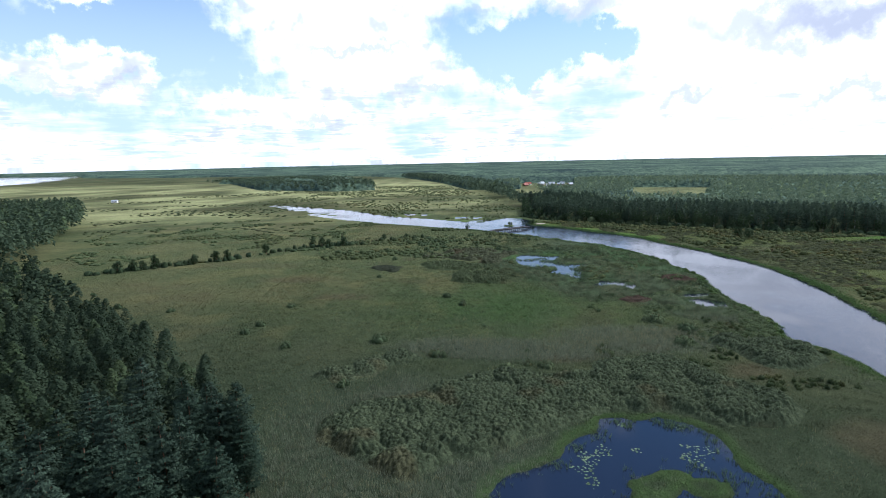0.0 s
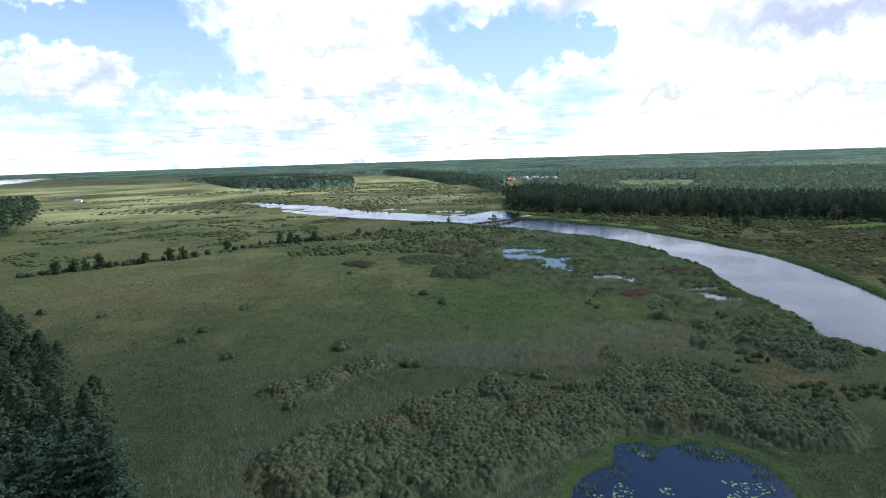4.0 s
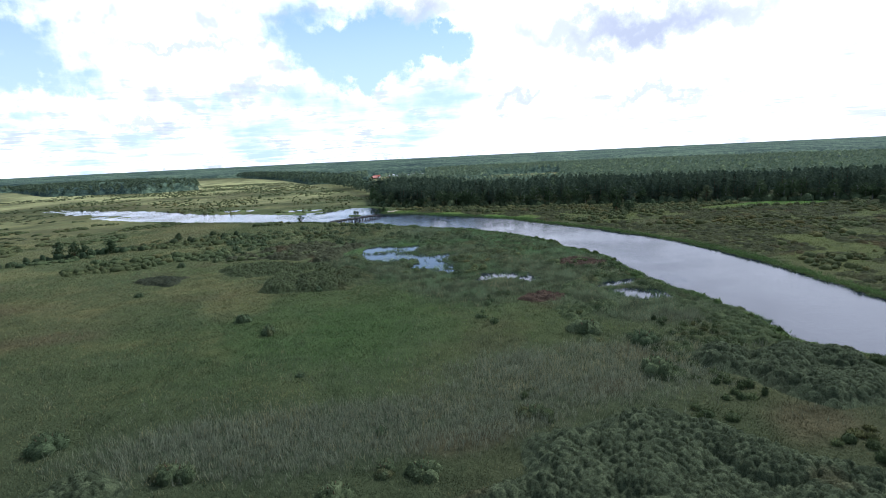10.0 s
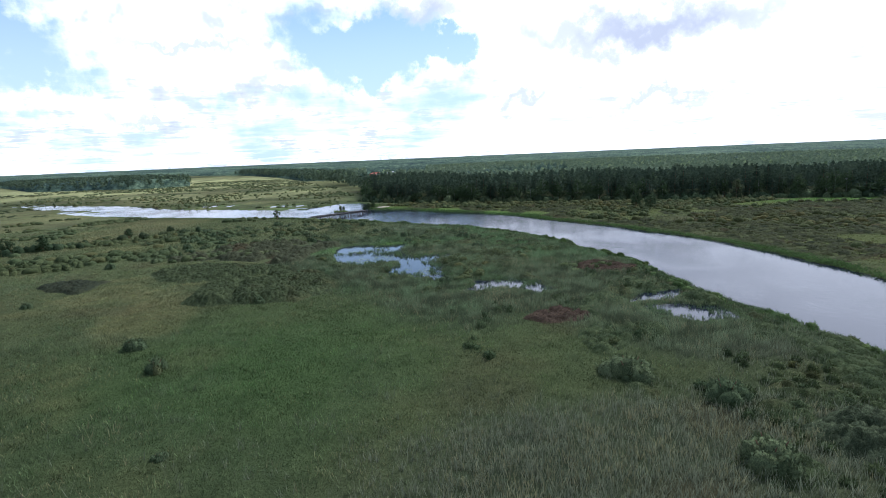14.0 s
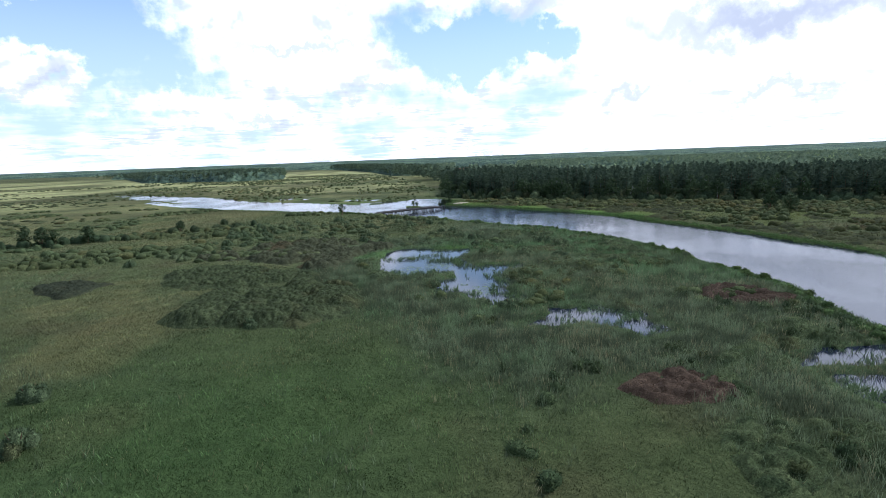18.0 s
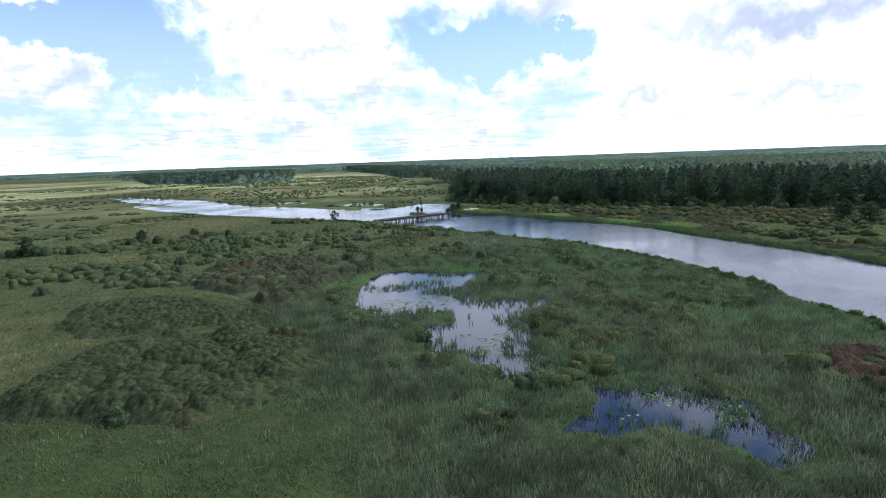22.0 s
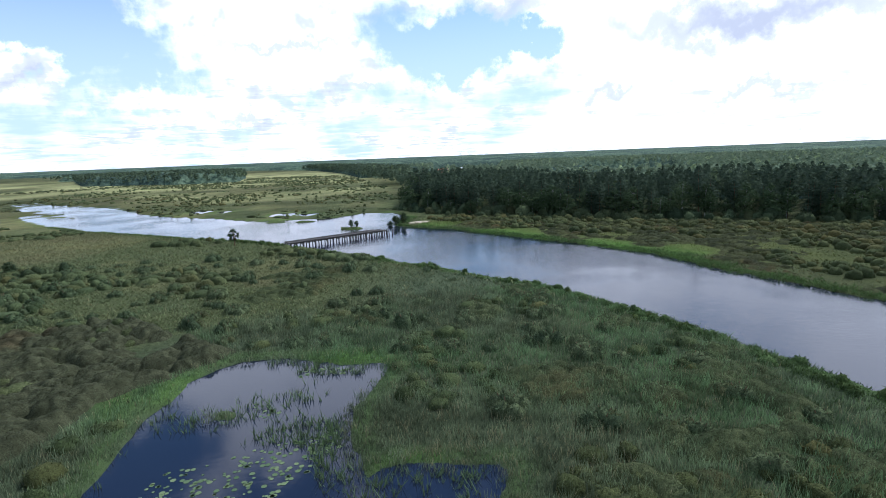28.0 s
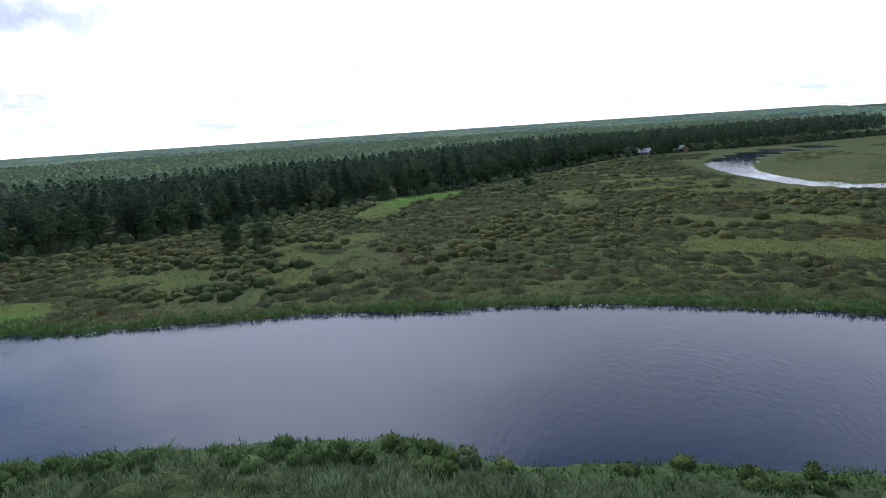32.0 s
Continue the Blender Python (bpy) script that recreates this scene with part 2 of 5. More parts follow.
def inside_distance(poly, x, y):
    """Signed distance to a closed outline, positive inside."""
    pts = np.array(poly, float)
    best = np.full(x.shape, 1e18)
    odd = np.zeros(x.shape, bool)
    for (ax, ay), (bx, by) in zip(pts, np.roll(pts, -1, 0)):
        ex, ey = bx - ax, by - ay
        u = np.clip(((x - ax) * ex + (y - ay) * ey) / (ex * ex + ey * ey + 1e-9), 0, 1)
        best = np.minimum(best, (x - ax - u * ex) ** 2 + (y - ay - u * ey) ** 2)
        if ay != by:
            odd ^= ((ay > y) != (by > y)) & (x < (bx - ax) * (y - ay) / (by - ay) + ax)
    return np.where(odd, 1, -1) * np.sqrt(best)


TABLE = np.random.default_rng(3).random((256, 256))


def wavy(x, y, size, octaves=3):
    """Smooth value noise, about -1 to 1, with lumps of the given size in metres."""
    total, gain, norm = 0.0, 1.0, 0.0
    for o in range(octaves):
        px, py = np.asarray(x, float) / size + 17.3 * o, np.asarray(y, float) / size + 9.1 * o
        ix, iy = np.floor(px).astype(int), np.floor(py).astype(int)
        fx, fy = px - ix, py - iy
        fx, fy = fx * fx * (3 - 2 * fx), fy * fy * (3 - 2 * fy)
        c = lambda a, b: TABLE[(ix + a) & 255, (iy + b) & 255]
        v = (c(0, 0) * (1 - fx) + c(1, 0) * fx) * (1 - fy) + (c(0, 1) * (1 - fx) + c(1, 1) * fx) * fy
        total, norm, gain, size = total + gain * (2 * v - 1), norm + gain, gain * 0.5, size * 0.5
    return total / norm


def step(v, lo, hi):
    u = np.clip((v - lo) / (hi - lo), 0, 1)
    return u * u * (3 - 2 * u)


NEAR_BANK = [(x - 1.2, y - 1.3) if y > 330 else (x - 2.0, y) if y > 60 and x < 130 else (x, y) for x, y in NEAR_BANK]
RIVER = NEAR_BANK + FAR_BANK[::-1]


def wet(x, y):
    """Metres inside the nearest shore; negative on land."""
    d = inside_distance(RIVER, x, y)
    edge = wavy(x, y, 9, 3) * 1.6
    d = np.where(np.abs(d) < 12, d + edge, d)
    p = np.full(np.shape(x), -1e9)
    for cx, cy, r in PONDS:
        p = np.maximum(p, r + 0.9 - np.hypot(x - cx, y - cy))
    for outline in POND_OUTLINES:
        p = np.maximum(p, inside_distance(outline, x, y) + 0.5)
    p = p + wavy(x, y, 5, 3) * 1.1
    for cx, cy, r in ISLANDS:
        gap = np.hypot((x - cx) * 0.8, y - cy) - r + wavy(x, y, 3, 2)
        d, p = np.minimum(d, gap), np.minimum(p, gap)
    return np.maximum(np.maximum(d, p), inside_distance(LAKE, x, y))


def axis_steps(lo, hi, pitch, reach, growth=1.062):
    mid = list(np.arange(lo, hi + 0.01, pitch))
    step_size, a, b = pitch, [], []
    v = hi
    while v < reach:
        step_size *= growth
        v += step_size
        b.append(v)
    step_size, v = pitch, lo
    while v > -reach:
        step_size *= growth
        v -= step_size
        a.append(v)
    return np.array(a[::-1] + mid + b)


def mesh_of(name, verts, tris, mats, colours=None, smooth=False, slots=None):
    """A mesh from arrays of corners and triangles (or quads)."""
    me = bpy.data.meshes.new(name)
    n, k = tris.shape
    me.vertices.add(len(verts))
    me.vertices.foreach_set("co", np.ascontiguousarray(verts, np.float32).ravel())
    me.loops.add(n * k)
    me.loops.foreach_set("vertex_index", np.ascontiguousarray(tris, np.int32).ravel())
    me.polygons.add(n)
    me.polygons.foreach_set("loop_start", np.arange(0, n * k, k, dtype=np.int32))
    if smooth:
        me.polygons.foreach_set("use_smooth", np.ones(n, bool))
    for m in mats:
        me.materials.append(m)
    if slots is not None:
        me.polygons.foreach_set("material_index", slots.astype(np.int32))
    if colours is not None:
        at = me.color_attributes.new("tint", "FLOAT_COLOR", "POINT")
        at.data.foreach_set("color", np.c_[colours, np.ones(len(colours))].astype(np.float32).ravel())
    me.update(calc_edges=True)
    return me

# ---- materials ----
def material(name):
    m = bpy.data.materials.new(name)
    m.use_nodes = True
    return m, Nodes(m.node_tree)


def finish(n, shader):
    n.add("ShaderNodeOutputMaterial", {0: shader})


def principled(n, colour, rough=0.9, spec=0.1, **more):
    return n.add("ShaderNodeBsdfPrincipled", {"Base Color": colour, "Roughness": rough, "Specular IOR Level": spec, **more}).outputs[0]


ground_mat, n = material("marsh_ground")
here = n.add("ShaderNodeNewGeometry").outputs["Position"]
base = n.add("ShaderNodeVertexColor", layer_name="tint").outputs[0]
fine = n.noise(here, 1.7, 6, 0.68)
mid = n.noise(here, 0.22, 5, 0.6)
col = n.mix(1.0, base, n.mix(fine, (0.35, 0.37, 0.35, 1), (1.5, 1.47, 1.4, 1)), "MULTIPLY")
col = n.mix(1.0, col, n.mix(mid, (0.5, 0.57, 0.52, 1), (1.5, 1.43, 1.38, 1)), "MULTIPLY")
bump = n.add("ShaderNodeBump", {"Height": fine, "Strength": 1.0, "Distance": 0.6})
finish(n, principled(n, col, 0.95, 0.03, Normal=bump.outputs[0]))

water_mat, n = material("river_water")
here = n.add("ShaderNodeNewGeometry").outputs["Position"]
open_water = n.add("ShaderNodeVertexColor", layer_name="tint").outputs[0]      # red: wind-ruffled river, black: sheltered pond
ruffle = n.add("ShaderNodeSeparateColor", {0: open_water}).outputs[0]
squeeze = n.add("ShaderNodeMapping", {"Vector": here, "Rotation": (0, 0, radians(25)), "Scale": (1.0, 2.2, 1.0)}).outputs[0]
ripple = n.maths("ADD", n.noise(squeeze, 0.9, 3, 0.6), n.maths("MULTIPLY", n.noise(squeeze, 3.5, 3, 0.6), 0.35))
gusts = n.ramp(n.noise(here, 0.03, 3, 0.5), 0.38, 0.62, 0.2, 1.0)
strength = n.maths("MULTIPLY", n.maths("MULTIPLY", gusts, ruffle), 0.11)
bump = n.add("ShaderNodeBump", {"Height": ripple, "Strength": n.maths("ADD", strength, 0.015), "Distance": 0.5})
finish(n, principled(n, (0.011, 0.015, 0.028, 1), n.maths("MULTIPLY_ADD", ruffle, 0.03, 0.02), 0.64, IOR=1.33, Normal=bump.outputs[0]))


def foliage(name, dark, light, tinted=False, through=0.25):
    """Leaves: two greens mixed leaf by leaf, a little light shining through."""
    m, n = material(name)
    here = n.add("ShaderNodeNewGeometry")
    if tinted:
        shade = n.add("ShaderNodeVertexColor", layer_name="tint").outputs[0]
    else:
        each = n.add("ShaderNodeObjectInfo").outputs["Random"]
        leaf = here.outputs["Random Per Island"]
        shade = n.mix(leaf, (*dark, 1), (*light, 1))
        shade = n.mix(1.0, shade, n.mix(each, (0.75, 0.8, 0.75, 1), (1.25, 1.2, 1.2, 1)), "MULTIPLY")
    patch = n.noise(here.outputs["Position"], 0.5, 3, 0.6)
    shade = n.mix(1.0, shade, n.mix(patch, (0.7, 0.72, 0.7, 1), (1.3, 1.28, 1.3, 1)), "MULTIPLY")
    lit = n.add("ShaderNodeBsdfTranslucent", {0: shade}).outputs[0]
    finish(n, n.add("ShaderNodeMixShader", {0: through, 1: principled(n, shade, 0.85, 0.03), 2: lit}).outputs[0])
    return m


PINE = foliage("pine_needles", (0.019, 0.032, 0.022), (0.054, 0.078, 0.05), through=0.2)
EDGE_PINE = foliage("edge_pine_needles", (0.027, 0.043, 0.029), (0.066, 0.092, 0.056), through=0.15)
BIRCH = foliage("birch_leaves", (0.034, 0.056, 0.026), (0.08, 0.112, 0.052))
WILLOW = foliage("willow_leaves", (0.06, 0.078, 0.036), (0.16, 0.18, 0.1))
SHRUB = foliage("shrub_leaves", (0.03, 0.05, 0.024), (0.075, 0.1, 0.048))
STUFF_LEAF = foliage("mixed_leaves", (0, 0, 0), (0, 0, 0), tinted=True, through=0.32)

LEAF_MASS, n = material("leaf_mass")
here = n.add("ShaderNodeNewGeometry").outputs["Position"]
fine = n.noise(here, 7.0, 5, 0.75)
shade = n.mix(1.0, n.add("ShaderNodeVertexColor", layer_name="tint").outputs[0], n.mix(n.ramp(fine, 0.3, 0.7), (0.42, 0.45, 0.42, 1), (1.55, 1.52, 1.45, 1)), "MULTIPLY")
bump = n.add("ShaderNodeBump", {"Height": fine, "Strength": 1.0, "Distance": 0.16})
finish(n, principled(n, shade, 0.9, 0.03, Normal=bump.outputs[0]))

bark_mat, n = material("pine_bark")
here = n.add("ShaderNodeNewGeometry").outputs["Position"]
finish(n, principled(n, n.mix(n.noise(here, 3.0, 5), (0.05, 0.035, 0.025, 1), (0.2, 0.12, 0.07, 1)), 0.9))
birch_bark, n = material("birch_bark")
here = n.add("ShaderNodeNewGeometry").outputs["Position"]
finish(n, principled(n, n.mix(n.ramp(n.noise(here, 2.2, 4), 0.5, 0.62), (0.34, 0.33, 0.3, 1), (0.05, 0.045, 0.04, 1)), 0.8))
timber_mat, n = material("weathered_timber")
here = n.add("ShaderNodeNewGeometry").outputs["Position"]
each = n.add("ShaderNodeObjectInfo").outputs["Random"]
finish(n, principled(n, n.mix(n.noise(here, 6.0, 5), n.mix(each, (0.03, 0.027, 0.025, 1), (0.06, 0.054, 0.05, 1)), (0.1, 0.092, 0.082, 1)), 0.9))
sand_mat, n = material("bare_sand")
here = n.add("ShaderNodeNewGeometry").outputs["Position"]
finish(n, principled(n, n.mix(n.noise(here, 1.0, 5), (0.3, 0.25, 0.17, 1), (0.5, 0.43, 0.32, 1)), 0.95))
pad_mat, n = material("lily_pads")
here = n.add("ShaderNodeNewGeometry")
finish(n, principled(n, n.mix(here.outputs["Random Per Island"], (0.05, 0.09, 0.03, 1), (0.13, 0.17, 0.07, 1)), 0.6, 0.25))


def plain(name, a, b, rough=0.8, scale=2.0):
    m, n = material(name)
    here = n.add("ShaderNodeNewGeometry").outputs["Position"]
    finish(n, principled(n, n.mix(n.noise(here, scale, 4), (*a, 1), (*b, 1)), rough, 0.3))
    return m


WHITE_WALL = plain("white_render", (0.62, 0.6, 0.56), (0.8, 0.78, 0.74))
BRICK_WALL = plain("brown_boarding", (0.16, 0.09, 0.05), (0.28, 0.17, 0.1))
RED_ROOF = plain("red_tin_roof", (0.3, 0.07, 0.04), (0.42, 0.13, 0.08), 0.6)
GREY_ROOF = plain("grey_sheet_roof", (0.3, 0.31, 0.33), (0.48, 0.49, 0.5), 0.5)
DARK_PANE = plain("window_pane", (0.02, 0.025, 0.03), (0.04, 0.045, 0.05), 0.1)

# ---- ground and water ----
THICKETS = {
    "pond": [(-27, 108), (-22, 116), (-8, 121), (2, 130), (14, 136), (26, 131), (37, 133), (42, 141), (54, 142), (66, 135), (68, 125), (77, 118), (76, 109), (68, 102), (58, 103),
             (46, 109), (33, 111), (26, 104), (8, 93), (-9, 86), (-25, 98)],
    "strip": [(-35, 133), (-28, 140), (-11, 151), (-6, 144), (-18, 132), (-28, 128)],
    "bank": [(76, 157), (84, 158), (94, 154), (104, 146), (101, 136), (92, 131), (83, 132), (78, 141)],
    "oval": [(3, 253), (2, 241), (8, 236), (16, 234), (27, 231), (35, 236), (38, 247), (34, 261), (24, 268), (12, 265), (4, 258)],
    "lobe": [(-15, 283), (-8, 268), (5, 263), (20, 267), (28, 272), (10, 287), (-5, 291)],
    "upper": [(-12, 303), (4, 322), (20, 330), (36, 318), (45, 309), (36, 298), (30, 278), (22, 278), (4, 294)],
    "dark": [(-37, 274), (-33, 282), (-20, 275), (-24, 263), (-30, 266)],
}
RED_THICKETS = [[(65, 203), (69, 207), (75, 208), (80, 203), (78, 198), (68, 198)], [(94, 240), (101, 245), (109, 241), (110, 231), (102, 229), (94, 234)]]


FRESH = [(128, 362, 9, 16), (110, 402, 8, 18), (88, 440, 9, 8), (142, 362, 8, 10), (262, 334, 40, 9), (292, 322, 22, 9), (104, 412, 14, 6), (126, 378, 7, 14), (60, 302, 5, 4), (40, 298, 5, 6), (33, 300, 4, 8), (66, 276, 4, 4), (58, 305, 7, 2.6), (35, 292, 2.6, 7), (53, 267, 3, 3)]

RUSSET = [(34, 143, 9, 4), (78, 131, 9, 7), (71, 161, 6, 5), (-17, 110, 6, 5), (60, 150, 7, 4), (-70, 250, 22, 9), (-40, 215, 16, 7), (85, 95, 14, 10)]      # rusty sedge


def reedy(x, y):
    """How far the ground is reed bed rather than meadow, 0 to 1."""
    pool = np.full(np.shape(x), 1e9)
    for outline in POND_OUTLINES[1:]:
        pool = np.minimum(pool, -inside_distance(outline, x, y))
    a = 1 - step(pool, 8, 26)
    b = step(x - 0.12 * (y - 230), 40, 62) * step(y, 190, 225) * (1 - step(y, 345, 375)) * (1 - step(x, 122, 128))
    c = np.exp(-(((x - 18) / 34) ** 2 + ((y - 150 + 0.12 * (x - 18)) / 9) ** 2) ** 2)
    d = np.exp(-(((x + 8) / 30) ** 2 + ((y - 96) / 30) ** 2) ** 2)
    e = 0.75 * np.exp(-(((x - 58) / 30) ** 2 + ((y - 156) / 13) ** 2) ** 2)
    return np.clip(np.maximum(np.maximum(np.maximum(a, b), e), np.maximum(c, d)) + 0.25 * wavy(x, y, 12, 2), 0, 1)


GREEN, LUSH, DRY, REED, BRIGHT, PALE, BROWN, STRAW, MUTED, OLIVE = (np.array(c) for c in (
    (0.072, 0.085, 0.038), (0.054, 0.09, 0.031), (0.112, 0.11, 0.052), (0.06, 0.078, 0.046), (0.076, 0.145, 0.03), (0.3, 0.3, 0.145), (0.095, 0.075, 0.042), (0.16, 0.145, 0.065), (0.046, 0.06, 0.033), (0.085, 0.098, 0.032)))
EAST_MARSH = FAR_BANK[11:28] + [(140, 60), (250, 0), (262, 60), (266, 150), (283, 200), (384, 214), (470, 180), (467, 240), (355, 296), (260, 356), (180, 410), (110, 462), (80, 470)]


def in_clearing(x, y):
    """The open field and the village ground inside the great wood."""
    bearing, far = np.degrees(np.arctan2(x, y)), np.hypot(x, y)
    field = (np.abs(bearing - 22.4) < 3.4 + 0.8 * wavy(x, y, 60, 2)) & (far > 640) & (far < 985)
    village = (np.abs(bearing - 10.8) < 2.8) & (far > 850) & (far < 1180)
    return field | village


def blend(a, b, k):
    return a * (1 - k[..., None]) + b * k[..., None]


def cover_colour(x, y, shore_in):
    """The colour of grass and moss that covers a place, toned for cloud shade and sun."""
    c = blend(np.broadcast_to(GREEN, (*np.shape(x), 3)), DRY, step(wavy(x, y, 45, 4) + 0.3 * step(-x, -10, 60), 0.0, 0.55) * 0.75)
    c = blend(c, LUSH, np.exp(-(((x - 25) / 42) ** 2 + ((y - 195) / 34) ** 2)) * 0.9)
    c = blend(c, BROWN, step(wavy(x + 300, y, 22, 3), 0.28, 0.6) * 0.3)
    # grey-green ground near the start, darkened further in place of cloud shade
    c = blend(c, MUTED, (1 - step(y + 0.3 * x, 105, 200)) * 0.9)
    c = blend(c, STRAW, step(wavy(x + 70, y, 17, 3), 0.1, 0.5) * (1 - step(x, -5, 30)) * step(y, 130, 190) * 0.38)
    c = blend(c, REED, reedy(x, y) * 0.9)
    c = blend(c, BRIGHT, step(-shore_in, -0.4, 0.8) * (1 - step(-shore_in, 1.0, 3.4)) * 0.35)
    c = c * (1 + 0.3 * step(y, 190, 320) * (1 - step(x, 122, 140) * (1 - step(y, 470, 520))) * (1 - step(y, 520, 640)))[..., None]
    for mx, my, ma, mb in RUSSET:
        c = blend(c, np.array([0.105, 0.082, 0.048]), (1 - step(np.hypot((x - mx) / ma, (y - my) / mb) + 0.35 * wavy(x, y, 7, 3), 0.3, 1.2)) * 0.55)
    c = c * 0.84
    for mx, my, ma, mb in FRESH:
        c = blend(c, BRIGHT, (1 - step(np.hypot((x - mx) / ma, (y - my) / mb) + 0.3 * wavy(x, y, 9, 2), 0.6, 1.1)) * (0.85 if my > 310 else 0.5))
    # far dry grass, paled further to stand in for sunlight on the fields
    c = blend(c, PALE, step(y - 0.25 * x, 530, 700) * step(-shore_in, 18, 75) * 0.85 * (1 - step(y, 1300, 1700)) * step(wavy(x, y, 110, 3), -0.6, 0.15) * (1 - step(x, 110, 160)))
    c = blend(c, PALE, in_clearing(x, y) * 0.35)
    c = c * (0.72 + 0.5 * step(wavy(x + 33, y * 1.6, 26, 4), -0.4, 0.4) * step(y, 380, 520) + 0.28 * (1 - step(y, 380, 520)))[..., None]
    c = blend(c, OLIVE, step(inside_distance(EAST_MARSH, x, y), 2, 14) * step(wavy(x, y, 30, 3), -0.5, 0.3) * 0.8)
    return c


gx = axis_steps(-90, 160, 1.3, 5000)
gy = axis_steps(62, 430, 1.3, 5000)
X, Y = np.meshgrid(gx, gy)
W = wet(X, Y)
Zg = 0.38 + 0.22 * wavy(X, Y, 14, 3) + 0.25 * step(-W, 6, 60) - 1.5 * step(W, -0.6, 1.6)
Zg = np.where(W > 0.4, np.minimum(Zg, -0.15), np.where(W < -0.4, np.maximum(Zg, 0.08), Zg))
idx = np.arange(X.size).reshape(X.shape)
quads = np.stack([idx[:-1, :-1], idx[:-1, 1:], idx[1:, 1:], idx[1:, :-1]], -1).reshape(-1, 4)
ground = tagged(new("ground", mesh_of("ground", np.stack([X, Y, Zg], -1).reshape(-1, 3), quads, [ground_mat],
                                      cover_colour(X, Y, W).reshape(-1, 3), True)),
                "grassy green and tan marsh meadow with damp hollows", "ground", kind="structure")

wx, wy = axis_steps(-300, 520, 8, 5000, 1.3), axis_steps(-100, 700, 8, 5000, 1.3)
WX, WY = np.meshgrid(wx, wy)
idx = np.arange(WX.size).reshape(WX.shape)
quads = np.stack([idx[:-1, :-1], idx[:-1, 1:], idx[1:, 1:], idx[1:, :-1]], -1).reshape(-1, 4)
ruffled = step(inside_distance(RIVER, WX, WY), -8, 6)
ruffled = np.where(WY > 1000, 1.0, ruffled)
tagged(new("water", mesh_of("water", np.stack([WX, WY, 0 * WX], -1).reshape(-1, 3), quads, [water_mat],
                            np.repeat(ruffled.reshape(-1, 1), 3, 1), True)),
       "calm dark river and pond water mirroring the clouds", "water", kind="structure")


def land_height(x, y):
    i = np.clip(np.searchsorted(gx, x), 0, len(gx) - 1)
    j = np.clip(np.searchsorted(gy, y), 0, len(gy) - 1)
    return Zg[j, i]


def shore_at(x, y):
    i = np.clip(np.searchsorted(gx, x), 0, len(gx) - 1)
    j = np.clip(np.searchsorted(gy, y), 0, len(gy) - 1)
    return W[j, i]


# ---- how plants are made ----
def part(name, me, parent, label=""):
    """One mesh as one object under a thing or a part."""
    ob = new(name, me)
    ob.parent = parent
    return tagged(ob, label)


def scatter(x0, x1, y0, y1, pitch, seed):
    """Places on a shaken grid."""
    r = np.random.default_rng(seed)
    px, py = np.meshgrid(np.arange(x0, x1, pitch), np.arange(y0, y1, pitch))
    px, py = px.ravel(), py.ravel()
    return px + r.uniform(-0.5, 0.5, px.size) * pitch, py + r.uniform(-0.5, 0.5, py.size) * pitch


def leaves(centre, out, size, r, fan=0.75, slim=1.0):
    """A triangle for each centre, facing roughly outwards, turned and sized by chance."""
    k = len(centre)
    nrm = out + r.normal(0, fan * 0.6, (k, 3))
    nrm /= np.linalg.norm(nrm, axis=1)[:, None] + 1e-9
    a = np.cross(nrm, r.normal(0, 1, (k, 3)))
    a /= np.linalg.norm(a, axis=1)[:, None] + 1e-9
    b = np.cross(nrm, a)
    s = (np.broadcast_to(size, k) * r.uniform(0.65, 1.35, k))[:, None]
    v = np.stack([centre + a * s * 0.6 * slim - b * s * 0.35, centre - a * s * 0.6 * slim - b * s * 0.35, centre + b * s * 0.75], 1)
    return v.reshape(-1, 3)


def shoots(base, out, length, r):
    """A slim leafy shoot for each base, standing outwards and a little up."""
    k = len(base)
    way = out * 0.75 + r.normal(0, 0.42, (k, 3)) + np.array([0, 0, 0.35])
    way /= np.linalg.norm(way, axis=1)[:, None] + 1e-9
    side = np.cross(way, r.normal(0, 1, (k, 3)))
    side /= np.linalg.norm(side, axis=1)[:, None] + 1e-9
    s = (length * r.uniform(0.6, 1.4, k))[:, None]
    return np.stack([base + side * s * 0.2, base - side * s * 0.2, base + way * s], 1).reshape(-1, 3)


def dome_points(count, r, low=-0.15):
    """Directions over a dome."""
    z = r.uniform(low, 1, count)
    a = r.uniform(0, 2 * np.pi, count)
    q = np.sqrt(np.maximum(1 - z * z, 0))
    return np.stack([q * np.cos(a), q * np.sin(a), z], 1)


